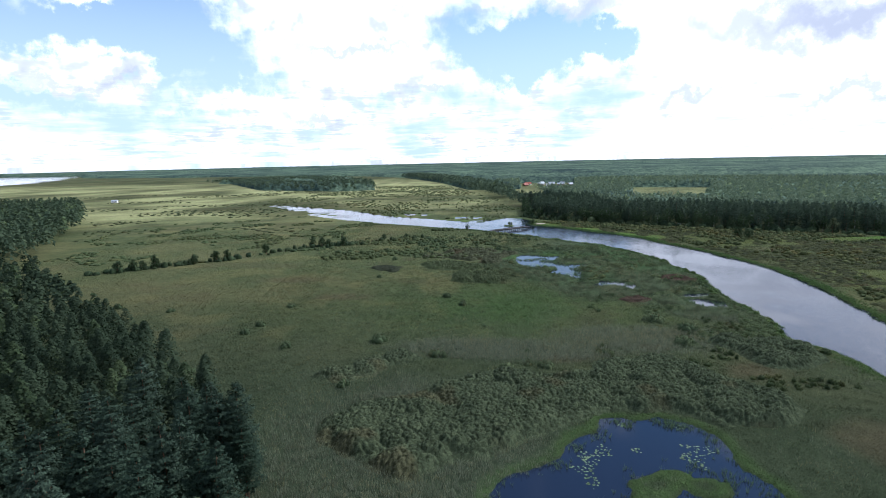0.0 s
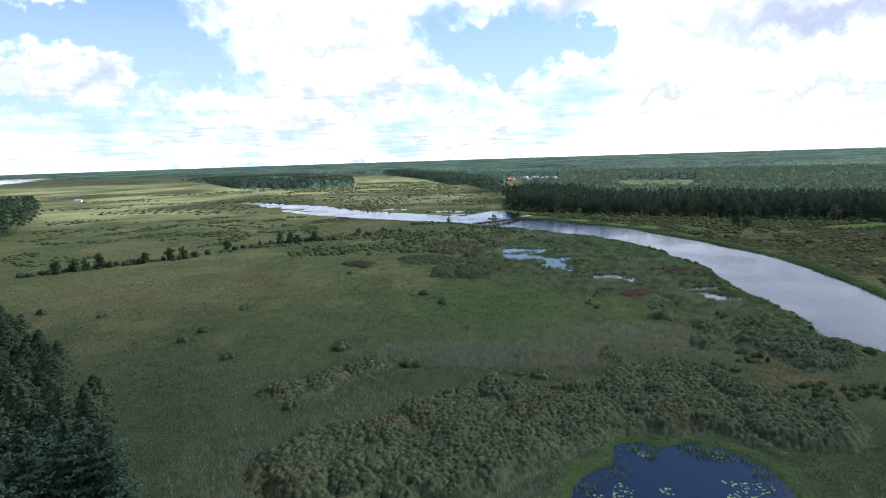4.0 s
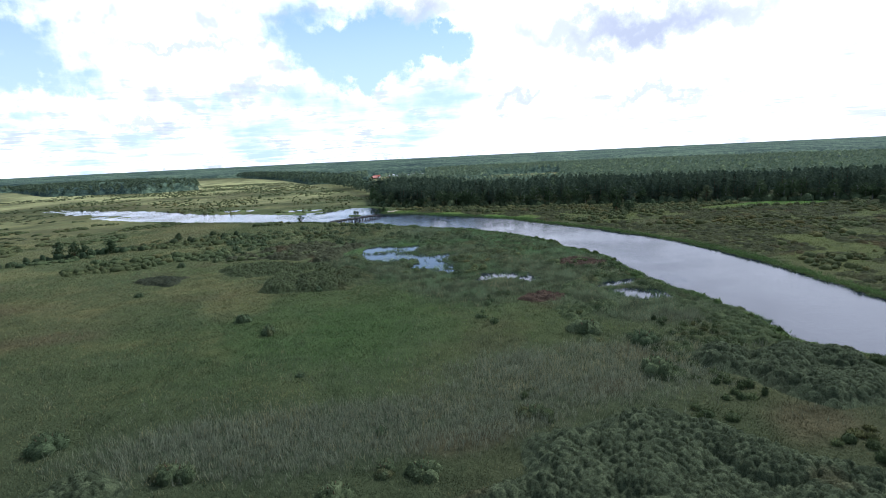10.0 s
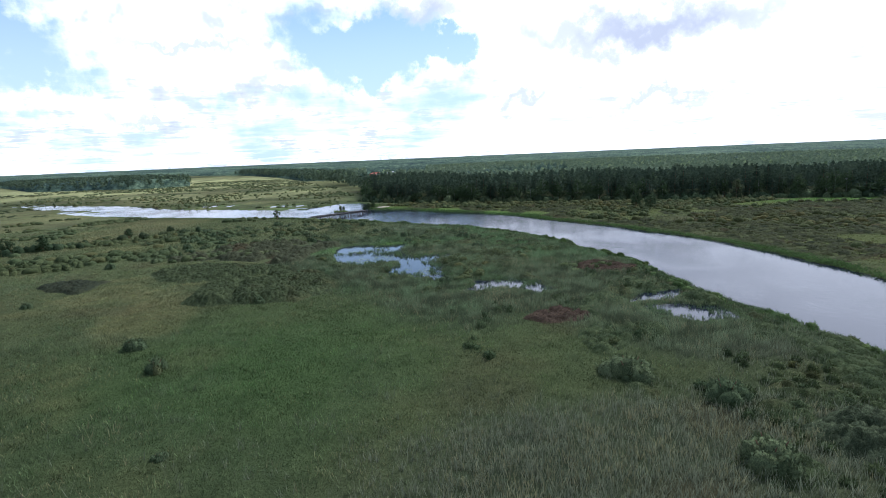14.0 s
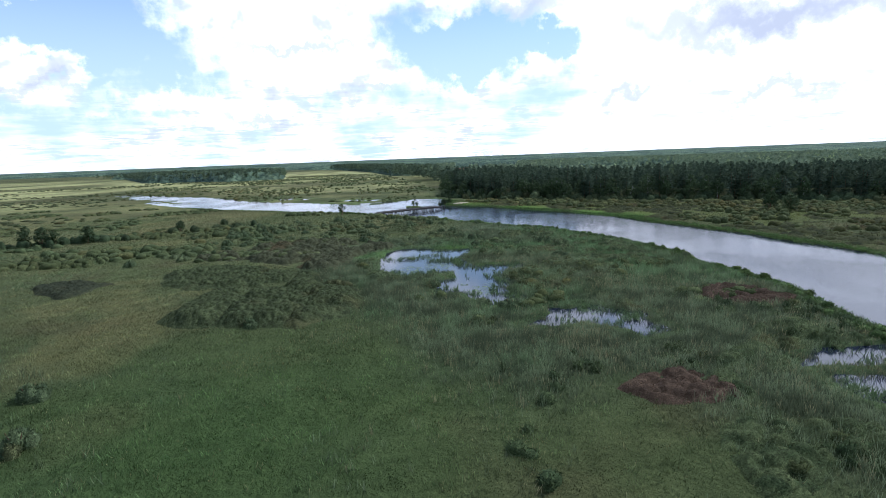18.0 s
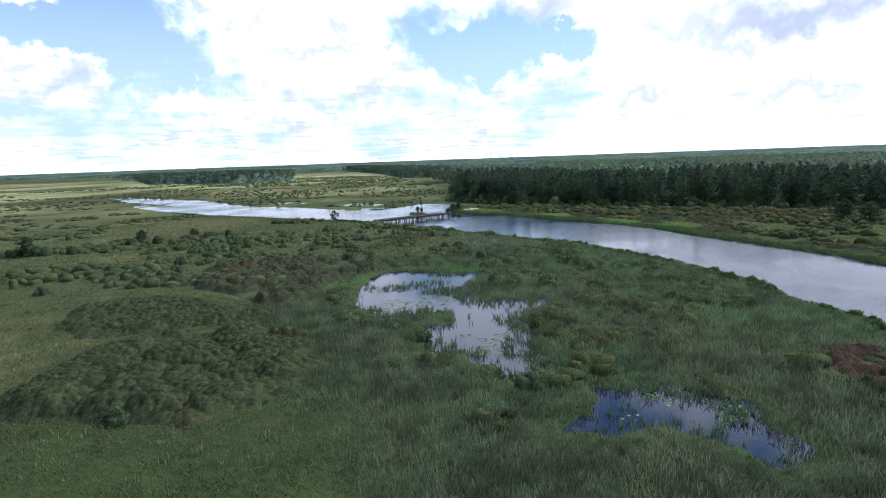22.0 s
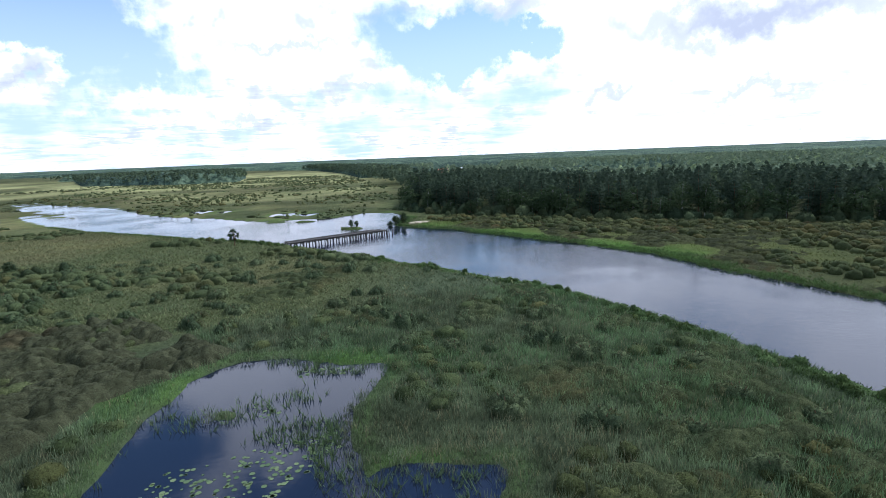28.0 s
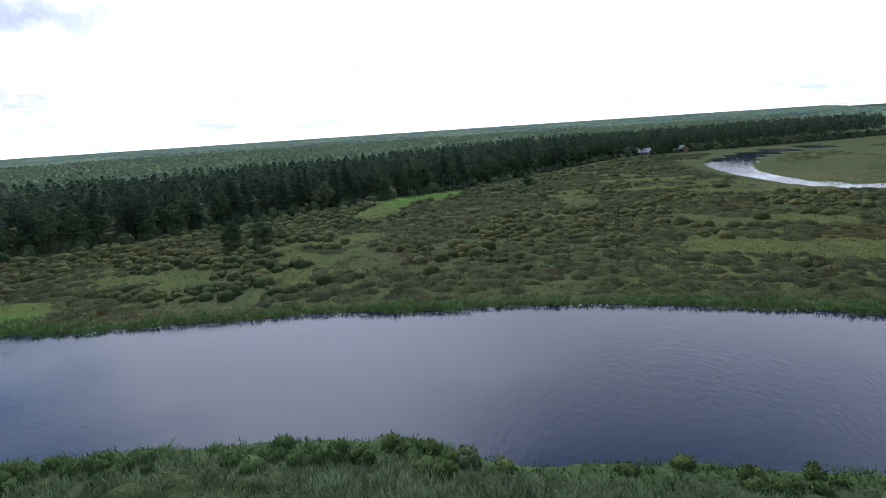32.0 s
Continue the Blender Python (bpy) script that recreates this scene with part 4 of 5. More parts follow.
def thicket(poly, pitch, density, height, seed, label, dark, light, warm=0.4, size=0.13, patchy=-0.95, lump=1.5, grid=0.33, patch=10, rim=2.2, open_to=(), bush=5.5, swell=0.7):
    """Bushes grown into one leafy cover: broad mounds set with small rounded heads."""
    r = np.random.default_rng(seed)
    x0, x1, y0, y1 = (min(p[0] for p in poly) - 2, max(p[0] for p in poly) + 2, min(p[1] for p in poly) - 2, max(p[1] for p in poly) + 2)

    def top(x, y):
        d = inside_distance(poly, x, y) + wavy(x, y, 8, 2) * 2.5
        heads, owner = mounds(x, y, pitch, seed)
        broad, _ = mounds(x + 7, y + 3, bush, seed + 40)
        grow = step(d, -0.2, rim) * step(wavy(x + 60, y, patch, 3), patchy, patchy + 0.3)
        for mx, my, ma, mb in open_to:
            grow = grow * step(np.hypot((x - mx) / ma, (y - my) / mb) + 0.3 * wavy(x, y, 9, 2), 0.75, 1.1)
        grow = grow * step(-shore_at(x, y), 0.4, 2.6)
        return grow * (height * (1 - swell + swell * broad) + lump * (heads - 0.55)), owner

    def hue(x, y, owner, amount):
        t = hue_of[owner][:, None]
        c = (np.array(dark) * (1 - t) + np.array(light) * t) * 0.85
        brown = (step(wavy(x + 90, y, 9, 3), 0.25, 0.55) * warm)[:, None]
        return c * (1 - brown + brown * np.array([1.25, 0.85, 0.8])) * amount

    gx_, gy_ = np.meshgrid(np.arange(x0, x1, grid), np.arange(y0, y1, grid))
    tz, owner = top(gx_, gy_)
    hue_of = r.random(4096)
    idx = np.arange(gx_.size).reshape(gx_.shape)
    quads = np.stack([idx[:-1, :-1], idx[:-1, 1:], idx[1:, 1:], idx[1:, :-1]], -1).reshape(-1, 4)
    quads = quads[(tz.ravel()[quads] > 0.12).any(1)]
    body_z = land_height(gx_, gy_) - 0.2 + tz + r.uniform(-0.06, 0.06, tz.shape)
    body = np.stack([gx_, gy_, body_z], -1).reshape(-1, 3)
    body_c = hue(gx_.ravel(), gy_.ravel(), owner.ravel(), r.uniform(0.7, 1.1, (owner.size, 1)))
    used, quads = np.unique(quads, return_inverse=True)
    body, body_c, quads = body[used], body_c[used], quads.reshape(-1, 4)
    k = int((x1 - x0) * (y1 - y0) * density * 0.85)
    x, y = r.uniform(x0, x1, k), r.uniform(y0, y1, k)
    tz, owner = top(x, y)
    ok = tz > 0.2
    x, y, tz, owner = x[ok], y[ok], tz[ok], owner[ok]
    e, few = 0.12, len(x) // 14
    out = np.stack([(tz - top(x + e, y)[0]) / e, (tz - top(x, y + e)[0]) / e, np.ones(len(x))], 1)
    out /= np.linalg.norm(out, axis=1)[:, None]
    at = np.stack([x, y, land_height(x, y) - 0.15 + tz], 1) + out * r.uniform(-0.04, 0.04, (len(x), 1))
    lv = np.concatenate([leaves(at[few:], out[few:], size * 1.1, r, 0.3, 0.75), shoots(at[:few], out[:few], size * 1.6, r)])
    tint = hue(x, y, owner, r.uniform(0.65, 1.45, (len(x), 1)))
    lc = np.repeat(np.concatenate([tint[few:], tint[:few]]), 3, 0)
    tris = np.concatenate([quads[:, [0, 1, 2]], quads[:, [0, 2, 3]], np.arange(len(lv)).reshape(-1, 3) + len(body)])
    slots = np.r_[np.zeros(2 * len(quads)), np.ones(len(lv) // 3)]
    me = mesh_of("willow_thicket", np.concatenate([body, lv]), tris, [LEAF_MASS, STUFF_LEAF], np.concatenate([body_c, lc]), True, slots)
    tagged(new("willow_thicket", me), label, "bushes", kind="stuff")


GREY_WILLOW = ((0.042, 0.054, 0.029), (0.1, 0.12, 0.064))
HEADS = dict(lump=0.7, grid=0.2, bush=8.0, swell=0.6, rim=4.5)
thicket(THICKETS["pond"], 0.8, 36, 3.0, 1, "grey-green willow thicket of rounded clumps above a pond", *GREY_WILLOW, 0.5, **HEADS)
thicket(THICKETS["strip"], 0.8, 34, 2.2, 2, "low strip of grey-green willow scrub in the meadow", *GREY_WILLOW, **HEADS)
thicket(THICKETS["bank"], 0.8, 36, 2.8, 3, "grey-green willow thicket near the river bank", *GREY_WILLOW, 0.1, **HEADS)
OVAL_WILLOW = ((0.038, 0.05, 0.024), (0.086, 0.104, 0.048))
thicket(THICKETS["oval"], 0.75, 46, 2.4, 4, "rounded grey-green willow thicket beside a reedy pond", *OVAL_WILLOW, 0.35, 0.11, lump=0.55, grid=0.2, rim=4.5, bush=5.0, swell=0.6)
thicket(THICKETS["lobe"], 0.75, 40, 1.8, 14, "flat lobe of grey-green willow scrub in the meadow", *OVAL_WILLOW, 0.25, 0.11, lump=0.55, grid=0.2, rim=4.5, bush=4.5, swell=0.6)
thicket(THICKETS["upper"], 1.0, 30, 2.0, 5, "brownish low willow scrub above the pond", (0.05, 0.055, 0.03), (0.085, 0.09, 0.05), 0.7, patchy=-0.4, bush=3.6, lump=0.6, swell=0.85)
thicket(THICKETS["dark"], 0.9, 32, 1.2, 6, "dark low oval of scrub in the meadow", (0.032, 0.04, 0.025), (0.062, 0.068, 0.04), 0.3, lump=0.5, grid=0.26, bush=3.5, swell=0.4)
thicket([(58, 146), (66, 168), (70, 190), (80, 210), (95, 222), (110, 224), (110, 205), (107, 190), (107, 170), (101, 158), (105, 147), (90, 156), (76, 150)],
        1.5, 26, 1.3, 8, "low mixed green scrub and tall herbs along the river", (0.042, 0.06, 0.026), (0.085, 0.106, 0.046), 0.5, 0.14, -0.1, 0.8, bush=4.0)
thicket([(70, 235), (62, 250), (78, 262), (80, 285), (68, 312), (40, 330), (30, 352), (60, 372), (92, 338), (103, 312), (112, 284), (113, 262), (115, 240), (106, 226), (88, 226)],
        1.7, 22, 1.2, 9, "soft olive scrub among the reeds by the river", (0.044, 0.058, 0.026), (0.085, 0.1, 0.044), 0.4, 0.15, 0.12, 0.8, bush=3.5)
thicket(EAST_MARSH, 2.7, 2.8, 0.7, 10, "rounded olive willow scrub spread over the far marsh", (0.03, 0.036, 0.016), (0.07, 0.076, 0.031), 0.7, 0.3, -0.32, 1.4, 0.6, 14, 9.0, FRESH, 7.0, 0.6)
thicket([(296, 178), (330, 184), (384, 178), (430, 160), (470, 130), (480, 60), (420, 20), (300, 20), (284, 100), (288, 150)], 3.4, 1.5, 0.8, 11,
        "low olive scrub inside the bend of the river", (0.045, 0.056, 0.024), (0.095, 0.108, 0.046), 0.5, 0.5, 0.0, 1.8, 1.2, 24, 6.0, (), 8.0)
for poly in RED_THICKETS:
    thicket(poly, 1.2, 36, 1.0, 7, "low reddish-brown shrub patch in the reeds", (0.058, 0.04, 0.028), (0.105, 0.072, 0.05), 0.2, lump=0.6, bush=3.5)


def brush(name, x, y, radius, height, detail, per, size, label, dark, light, warm=0.15):
    v, f, c, k = bush_mass(x, y, land_height(x, y) - 0.1, radius, height, detail, per, size, dark, light, warm, r)
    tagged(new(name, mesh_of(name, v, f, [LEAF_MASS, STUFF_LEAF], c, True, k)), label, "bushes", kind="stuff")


# across the river, up to the wood
x, y = scatter(75, 480, 0, 480, 2.5, 41)
d = inside_distance(EAST_MARSH, x, y)
clump = 0.7 * wavy(x, y, 26, 3) + 0.75 * wavy(x, y, 7, 2)
path_to_wood = inside_distance(WOOD_EAST, x, y)
keep = (d > 3) & (clump + 0.45 * step(path_to_wood, -45, -10) + 0.25 * step(path_to_wood, -25, -6) - 0.7 * (1 - step(d, 3, 16)) > 0.2 + 0.1 * step(x, 230, 330)) & clear_of_water(x, y, 3) & (path_to_wood < 2)
for mx, my, ma, mb in FRESH:
    keep &= np.hypot((x - mx) / ma, (y - my) / mb) > 0.85
x, y = x[keep], y[keep]
size_ = 0.85 + 1.5 * r.random(len(x)) ** 1.5
brush("willow_brush", x, y, size_, size_ * r.uniform(0.75, 1.15, len(x)), 1, 30, 0.26,
      "rounded grey-green and brownish willow bushes of the far marsh", (0.046, 0.056, 0.024), (0.095, 0.105, 0.044), 0.3)

# the meadow towards the bridge and west of it
x, y = scatter(-260, 110, 300, 520, 3.4, 42)
clump = wavy(x, y, 20, 3)
keep = clear_of_water(x, y, 2.5) & (reedy(x, y) < 0.6) & (clump > 0.31 - 0.3 * np.exp(-(((x - 30) / 60) ** 2 + ((y - 375) / 40) ** 2)) - 0.22 * np.exp(-(((x + 130) / 70) ** 2 + ((y - 420) / 60) ** 2))) & (y < 700 - 0.6 * x)
keep &= (inside_distance(NEAR_BANK[:11] + [(97, 250), (-400, 250), (-400, 640)], x, y) > 2) & (inside_distance(WOOD_WEST, x, y) < -3)
x, y = x[keep], y[keep]
near_side = (x > -75) & (y < 440)
for side, detail, rise in ((near_side, 2, 1.4), (~near_side, 1, 1.0)):
    k = side.sum()
    brush("meadow_brush", x[side], y[side], 1.2 + 2.0 * r.random(k) ** 1.6, rise * r.uniform(0.7, 1.7, k), detail, 60, 0.2,
          "dark green low bushes scattered over the meadow", (0.05, 0.066, 0.03), (0.092, 0.11, 0.05), 0.1)
# soft low bushes among the reeds above the near bank
x, y = scatter(30, 118, 120, 240, 2.4, 46)
keep = clear_of_water(x, y, 3.0) & (wavy(x, y, 11, 3) + 0.012 * (x - 84) > 0.15) & (inside_distance(RIVER, x, y) < 0) & (x < 112)
for poly in list(THICKETS.values()) + RED_THICKETS:
    keep &= inside_distance(poly, x, y) < 0.5
x, y = x[keep], y[keep]
brush("reed_brush", x, y, r.uniform(0.5, 1.3, len(x)), r.uniform(0.6, 1.5, len(x)), 2, 130, 0.2,
      "soft low green bushes and tall herbs by the river", (0.042, 0.06, 0.028), (0.078, 0.1, 0.044), 0.1)
x, y = scatter(35, 118, 235, 400, 3.0, 44)
keep = clear_of_water(x, y, 1.5) & (reedy(x, y) > 0.35) & (wavy(x, y, 14, 3) > 0.16) & (inside_distance(NEAR_BANK[:19] + [(35, 235), (-140, 500)], x, y) > 1.0)
x, y = x[keep], y[keep]
brush("reed_brush", x, y, r.uniform(0.9, 2.2, len(x)), r.uniform(0.7, 1.6, len(x)), 2, 110, 0.17,
      "soft low yellow-green bushes among the reeds", (0.046, 0.06, 0.025), (0.082, 0.098, 0.04), 0.08)
# thin scrub over the western and north-western meadow
x, y = scatter(-620, -110, 330, 1050, 9.0, 45)
keep = (wavy(x * 0.4, y, 40, 3) > 0.24) & (inside_distance(WOOD_WEST, x, y) < -5) & (inside_distance(NEAR_BANK[:11] + [(97, 250), (-700, 250), (-700, 1100), (-240, 1100), (-210, 760)], x, y) > 4)
x, y = x[keep], y[keep]
brush("meadow_brush", x, y, r.uniform(1.2, 3.6, len(x)), r.uniform(0.5, 1.3, len(x)), 1, 26, 0.4,
      "thin dark scrub over the western meadow", (0.045, 0.055, 0.027), (0.085, 0.095, 0.048), 0.1)
# north of the river
x, y = scatter(-330, 110, 480, 1150, 6.4, 43)
keep = clear_of_water(x, y, 4) & (wavy(x, y, 60, 3) + 0.5 * wavy(x, y, 9, 2) > 0.1) & (inside_distance(FAR_BANK[:12] + [(110, 600), (60, 1200), (-400, 1200)], x, y) > 3)
keep &= (inside_distance(WOOD_EAST, x, y) < -4) & (inside_distance(WOOD_NORTH, x, y) < -4)
x, y = x[keep], y[keep]
brush("meadow_brush", x, y, 0.8 + 2.4 * r.random(len(x)) ** 2, r.uniform(0.6, 1.8, len(x)), 1, 16, 0.45,
      "olive bushes dotted over the pale meadow beyond the river", (0.058, 0.075, 0.034), (0.125, 0.14, 0.066), 0.12)

# single bushes that stand apart
def bush_master(name, seed, dark, light, label):
    r = np.random.default_rng(seed)
    k = 9
    a, q = r.uniform(0, 2 * np.pi, k), np.r_[0.0, r.uniform(0.3, 0.6, k - 1)]
    rad = r.uniform(0.38, 0.56, k)
    v, f, c, k = bush_mass(q * np.cos(a), q * np.sin(a), np.full(k, -0.05), rad, (0.95 - 0.5 * q) * r.uniform(0.85, 1.15, k), 2, 150, 0.08, dark, light, 0.06, r)
    root = tagged(new(name), label, "bush", "single bushes of the marsh")
    part("foliage", mesh_of(name + "_foliage", v, f, [LEAF_MASS, STUFF_LEAF], c, True, k), root)
    stems = [([(0, 0, -0.1), (0.35 * math.cos(a), 0.35 * math.sin(a), 0.7)], (0.05, 0.015)) for a in (0.3, 1.7, 3.1, 4.6)]
    part("stem", limb_tubes(stems, bark_mat, name + "_stem"), root)
    return root


grey_bushes = [bush_master("willow_bush", 50 + i, (0.066, 0.082, 0.04), (0.115, 0.132, 0.066), "rounded grey-green willow bush standing in the reeds") for i in range(3)]
dark_bushes = [bush_master("meadow_bush", 60 + i, (0.056, 0.074, 0.038), (0.09, 0.112, 0.056), "small dark green rounded bush standing in the meadow") for i in range(3)]
SINGLES = [  # x, y, radius, grey willow or dark
    (-2, 146, 3.0, 1), (-25, 127, 2.0, 0), (-20, 159, 3.0, 0), (-47, 156, 2.4, 0), (-64, 170, 2.2, 0), (-62, 178, 2.0, 0), (-58, 202, 2.2, 0),
    (1, 211, 2.3, 2), (7, 199, 2.3, 2), (-30, 251, 1.5, 0), (-102, 199, 2.0, 0), (-125, 205, 2.2, 0), (69, 174, 4.4, 1), (75, 164, 3.2, 0),
    (-67, 138, 1.5, 0), (16, 135, 2.6, 1), (26, 137, 2.4, 1), (22, 139, 2.0, 1), (44, 146, 2.2, 1), (69, 152, 4.0, 1), (23, 148, 1.2, 0),
    (19, 235, 2.0, 0), (13, 172, 1.0, 0), (76, 285, 2.6, 1), (84, 280, 2.6, 0), (92, 277, 1.9, 1), (94, 270, 2.3, 1)]
SINGLES += [(68, 309, 1.8, 1), (56, 330, 2.2, 1), (35, 334, 1.6, 0), (85, 308, 2.2, 1), (101, 292, 2.4, 1), (39, 266, 2.6, 1), (67, 307, 1.6, 1), (100, 283, 2.2, 1),
            (104, 277, 1.8, 1), (93, 295, 1.6, 1), (90, 302, 2.0, 1), (80, 326, 2.4, 1), (71, 327, 2.2, 1), (65, 331, 1.8, 1), (113, 273, 1.6, 1),
            (62, 321, 1.8, 0), (96, 334, 1.6, 1), (109, 306, 1.8, 1), (58, 243, 2.2, 1), (62, 238, 2.2, 0), (50, 256, 2.0, 1), (46, 262, 1.6, 0)]
px, py = scatter(-25, 98, 300, 388, 7.0, 91)
keep = clear_of_water(px, py, 3.0) & (wavy(px, py, 26, 2) > -0.12)
for poly in THICKETS.values():
    keep &= inside_distance(poly, px, py) < 1
SINGLES += [(bx, by, 1.3 + 1.6 * r.random() ** 1.5, int(r.random() < 0.6)) for bx, by in zip(px[keep], py[keep])]
for sx, sy, rad, grey in SINGLES:
    master = (grey_bushes if grey == 1 else dark_bushes)[r.integers(3)]
    plant(master, sx, sy, r.uniform(0, 360), rad, rad * r.uniform(0.75, 1.0) * (1.15, 1.0, 1.35)[grey])

# small trees: the row across the meadow, the pair in the far marsh, the sapling by the bridge
small = [tree_thing("alder_tree", "small dark green bushy tree in a row across the meadow", "tree", "small trees of the marsh",
                    *broadleaf(70 + i, 6.0, 1.7, 0.0, 64, 18, 0.32), bark_mat, SHRUB) for i in range(3)]
for tx, ty, s in ((-167, 277, 1.0), (-162, 282, 0.9), (-153, 287, 1.0), (-158, 284, 0.8), (-136, 296, 0.9), (-127, 303, 1.1), (-122, 306, 0.9), (-106, 325, 1.0),
                  (-83, 347, 1.05), (-77, 346, 1.0), (-73, 346, 0.9), (-64, 350, 1.1), (-40, 370, 0.8), (-25, 376, 0.7), (190, 350, 1.15), (193, 343, 1.25),
                  (230, 383, 0.8), (305, 289, 0.9), (130, 456, 1.2), (103, 463, 1.1), (71, 444, 0.7), (74, 446, 0.6), (68.5, 445, 0.5), (54, 442, 0.45), (56, 443, 0.4)):
    plant(small[r.integers(3)], tx, ty, r.uniform(0, 360), s * 1.2, s * r.uniform(1.0, 1.25))
hx, hy = [], []
for (ax, ay), (cx, cy), per_m in (((-178, 272), (-150, 290), 0.9), ((-150, 290), (-120, 308), 0.7), ((-120, 308), (-84, 346), 0.35), ((-84, 346), (-58, 356), 0.8), ((-58, 356), (-10, 380), 0.3)):
    k = int(math.hypot(cx - ax, cy - ay) * per_m)
    t = r.random(k)
    hx.append(ax + (cx - ax) * t + r.normal(0, 2.0, k)), hy.append(ay + (cy - ay) * t + r.normal(0, 2.0, k))
hx, hy = np.concatenate(hx), np.concatenate(hy)
brush("hedge_bushes", hx, hy, r.uniform(1.2, 2.6, len(hx)), r.uniform(1.4, 3.6, len(hx)), 2, 90, 0.28,
      "dark green bushes in a ragged row across the meadow", (0.03, 0.045, 0.024), (0.06, 0.08, 0.04), 0.05)
sapling = tree_thing("young_alder", "slender young tree on the bank beside the old bridge", "tree", "", *broadleaf(77, 5.5, 1.5, 0.25, 22, 12, 0.45), bark_mat, SHRUB)
sapling.matrix_basis = placed(19, 411, 0.3, 0, 1)
silver = tree_thing("silver_willow", "pale silvery willow tree before the dark wood", "tree", "", *broadleaf(78, 11, 2.8, 0.15, 46, 14, 0.55), bark_mat, WILLOW)
silver.matrix_basis = placed(256, 357, 0.4, 0, 1)

# ---- grass, reeds and pads ----
def blades(x, y, tall, wide, per, spread, colour, tip, r, lean=(0.2, 0.9)):
    """Tufts of thin upright blades."""
    who = np.repeat(np.arange(len(x)), per)
    k = len(who)
    a = r.uniform(0, 2 * np.pi, k)
    bx, by = x[who] + r.normal(0, spread, k), y[who] + r.normal(0, spread, k)
    h = tall[who] * r.uniform(0.6, 1.15, k)
    bend = h * r.uniform(*lean, k)
    b2 = r.uniform(0, 2 * np.pi, k)
    z = np.maximum(land_height(x, y), -0.1)[who] - 0.05
    wd = wide * r.uniform(0.6, 1.4, k)
    v = np.stack([np.stack([bx - wd * np.cos(a), by - wd * np.sin(a), z], 1), np.stack([bx + wd * np.cos(a), by + wd * np.sin(a), z], 1),
                  np.stack([bx + bend * np.cos(b2), by + bend * np.sin(b2), z + h], 1)], 1).reshape(-1, 3)
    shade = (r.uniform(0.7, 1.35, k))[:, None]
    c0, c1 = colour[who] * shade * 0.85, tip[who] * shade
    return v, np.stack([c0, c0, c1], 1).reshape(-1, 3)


r = np.random.default_rng(55)
x = np.concatenate([r.uniform(-75, 112, 155000), r.uniform(-20, 100, 40000)])
y = np.concatenate([r.uniform(70, 335, 155000), r.uniform(100, 290, 40000)])
wd_ = shore_at(x, y)
rd = reedy(x, y) + 0.22 * r.normal(0, 1, len(x)) * (np.abs(reedy(x, y) - 0.5) < 0.48)
scrub = np.zeros(len(x), bool)
for poly in list(THICKETS.values()) + RED_THICKETS:
    scrub |= inside_distance(poly, x, y) > 1.0
keep = (wd_ < 0.2) & ~scrub & (inside_distance(WOOD_NEAR, x, y) < -1) & (rd < 0.5) & (x > -62 - 0.1 * (y - 100))
gx_, gy_ = x[keep], y[keep]
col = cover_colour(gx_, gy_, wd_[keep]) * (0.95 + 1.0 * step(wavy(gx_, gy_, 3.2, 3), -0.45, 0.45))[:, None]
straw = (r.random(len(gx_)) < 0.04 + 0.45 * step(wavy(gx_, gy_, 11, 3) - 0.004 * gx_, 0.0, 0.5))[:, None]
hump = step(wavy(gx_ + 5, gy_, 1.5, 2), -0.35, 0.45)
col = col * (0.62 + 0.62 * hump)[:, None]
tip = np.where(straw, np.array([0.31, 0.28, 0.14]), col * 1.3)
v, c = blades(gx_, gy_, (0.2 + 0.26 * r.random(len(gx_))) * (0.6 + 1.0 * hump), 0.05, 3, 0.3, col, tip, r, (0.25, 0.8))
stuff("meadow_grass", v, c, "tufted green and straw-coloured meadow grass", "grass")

for box_, count, tall_, wide_, label in (((-230, -55, 95, 440), 34000, 0.45, 0.13, "rough tufted grass of the western meadow"),
                                          ((-70, 105, 325, 470), 30000, 0.55, 0.12, "rough tufted grass by the old bridge"),
                                          ((125, 320, 40, 450), 34000, 0.42, 0.14, "rough sedge between the bushes of the far marsh")):
    tx, ty = r.uniform(box_[0], box_[1], count), r.uniform(box_[2], box_[3], count)
    tw = shore_at(tx, ty)
    ok = (tw < -0.5) & (inside_distance(WOOD_NEAR, tx, ty) < -1) & (inside_distance(WOOD_EAST, tx, ty) < 0)
    tx, ty = tx[ok], ty[ok]
    tc = cover_colour(tx, ty, tw[ok]) * 1.45
    tt = np.where((r.random(len(tx)) < 0.2)[:, None], np.array([0.26, 0.24, 0.12]), tc * 1.3)
    v, c = blades(tx, ty, tall_ * r.uniform(0.6, 1.4, len(tx)), wide_, 3, 0.35, tc, tt, r, (0.5, 1.4))
    stuff("rough_grass", v, c, label, "grass")

keep = (wd_ < 0.3) & ~scrub & (rd >= 0.5)
edge = (wd_ >= 0.3) & (wd_ < 3.2) & (wavy(x, y, 5, 2) + 0.3 * r.normal(0, 1, len(x)) > 0.04 + 0.1 * wd_) & (inside_distance(RIVER, x, y) < -1)
gx_, gy_ = x[keep], y[keep]
blue_green = (step(wavy(gx_, gy_, 25, 3), -0.3, 0.4) * step(gy_, 180, 215))[:, None]
grey_reed = (1 - step(gy_, 165, 185))[:, None]
col = np.array([0.098, 0.118, 0.064]) * (1 - blue_green) + np.array([0.088, 0.138, 0.06]) * blue_green
col = col * (0.6 + 0.7 * step(wavy(gx_, gy_, 2.4, 3), -0.4, 0.4))[:, None]
col = col * (1 - grey_reed) + np.array([0.135, 0.145, 0.092]) * grey_reed
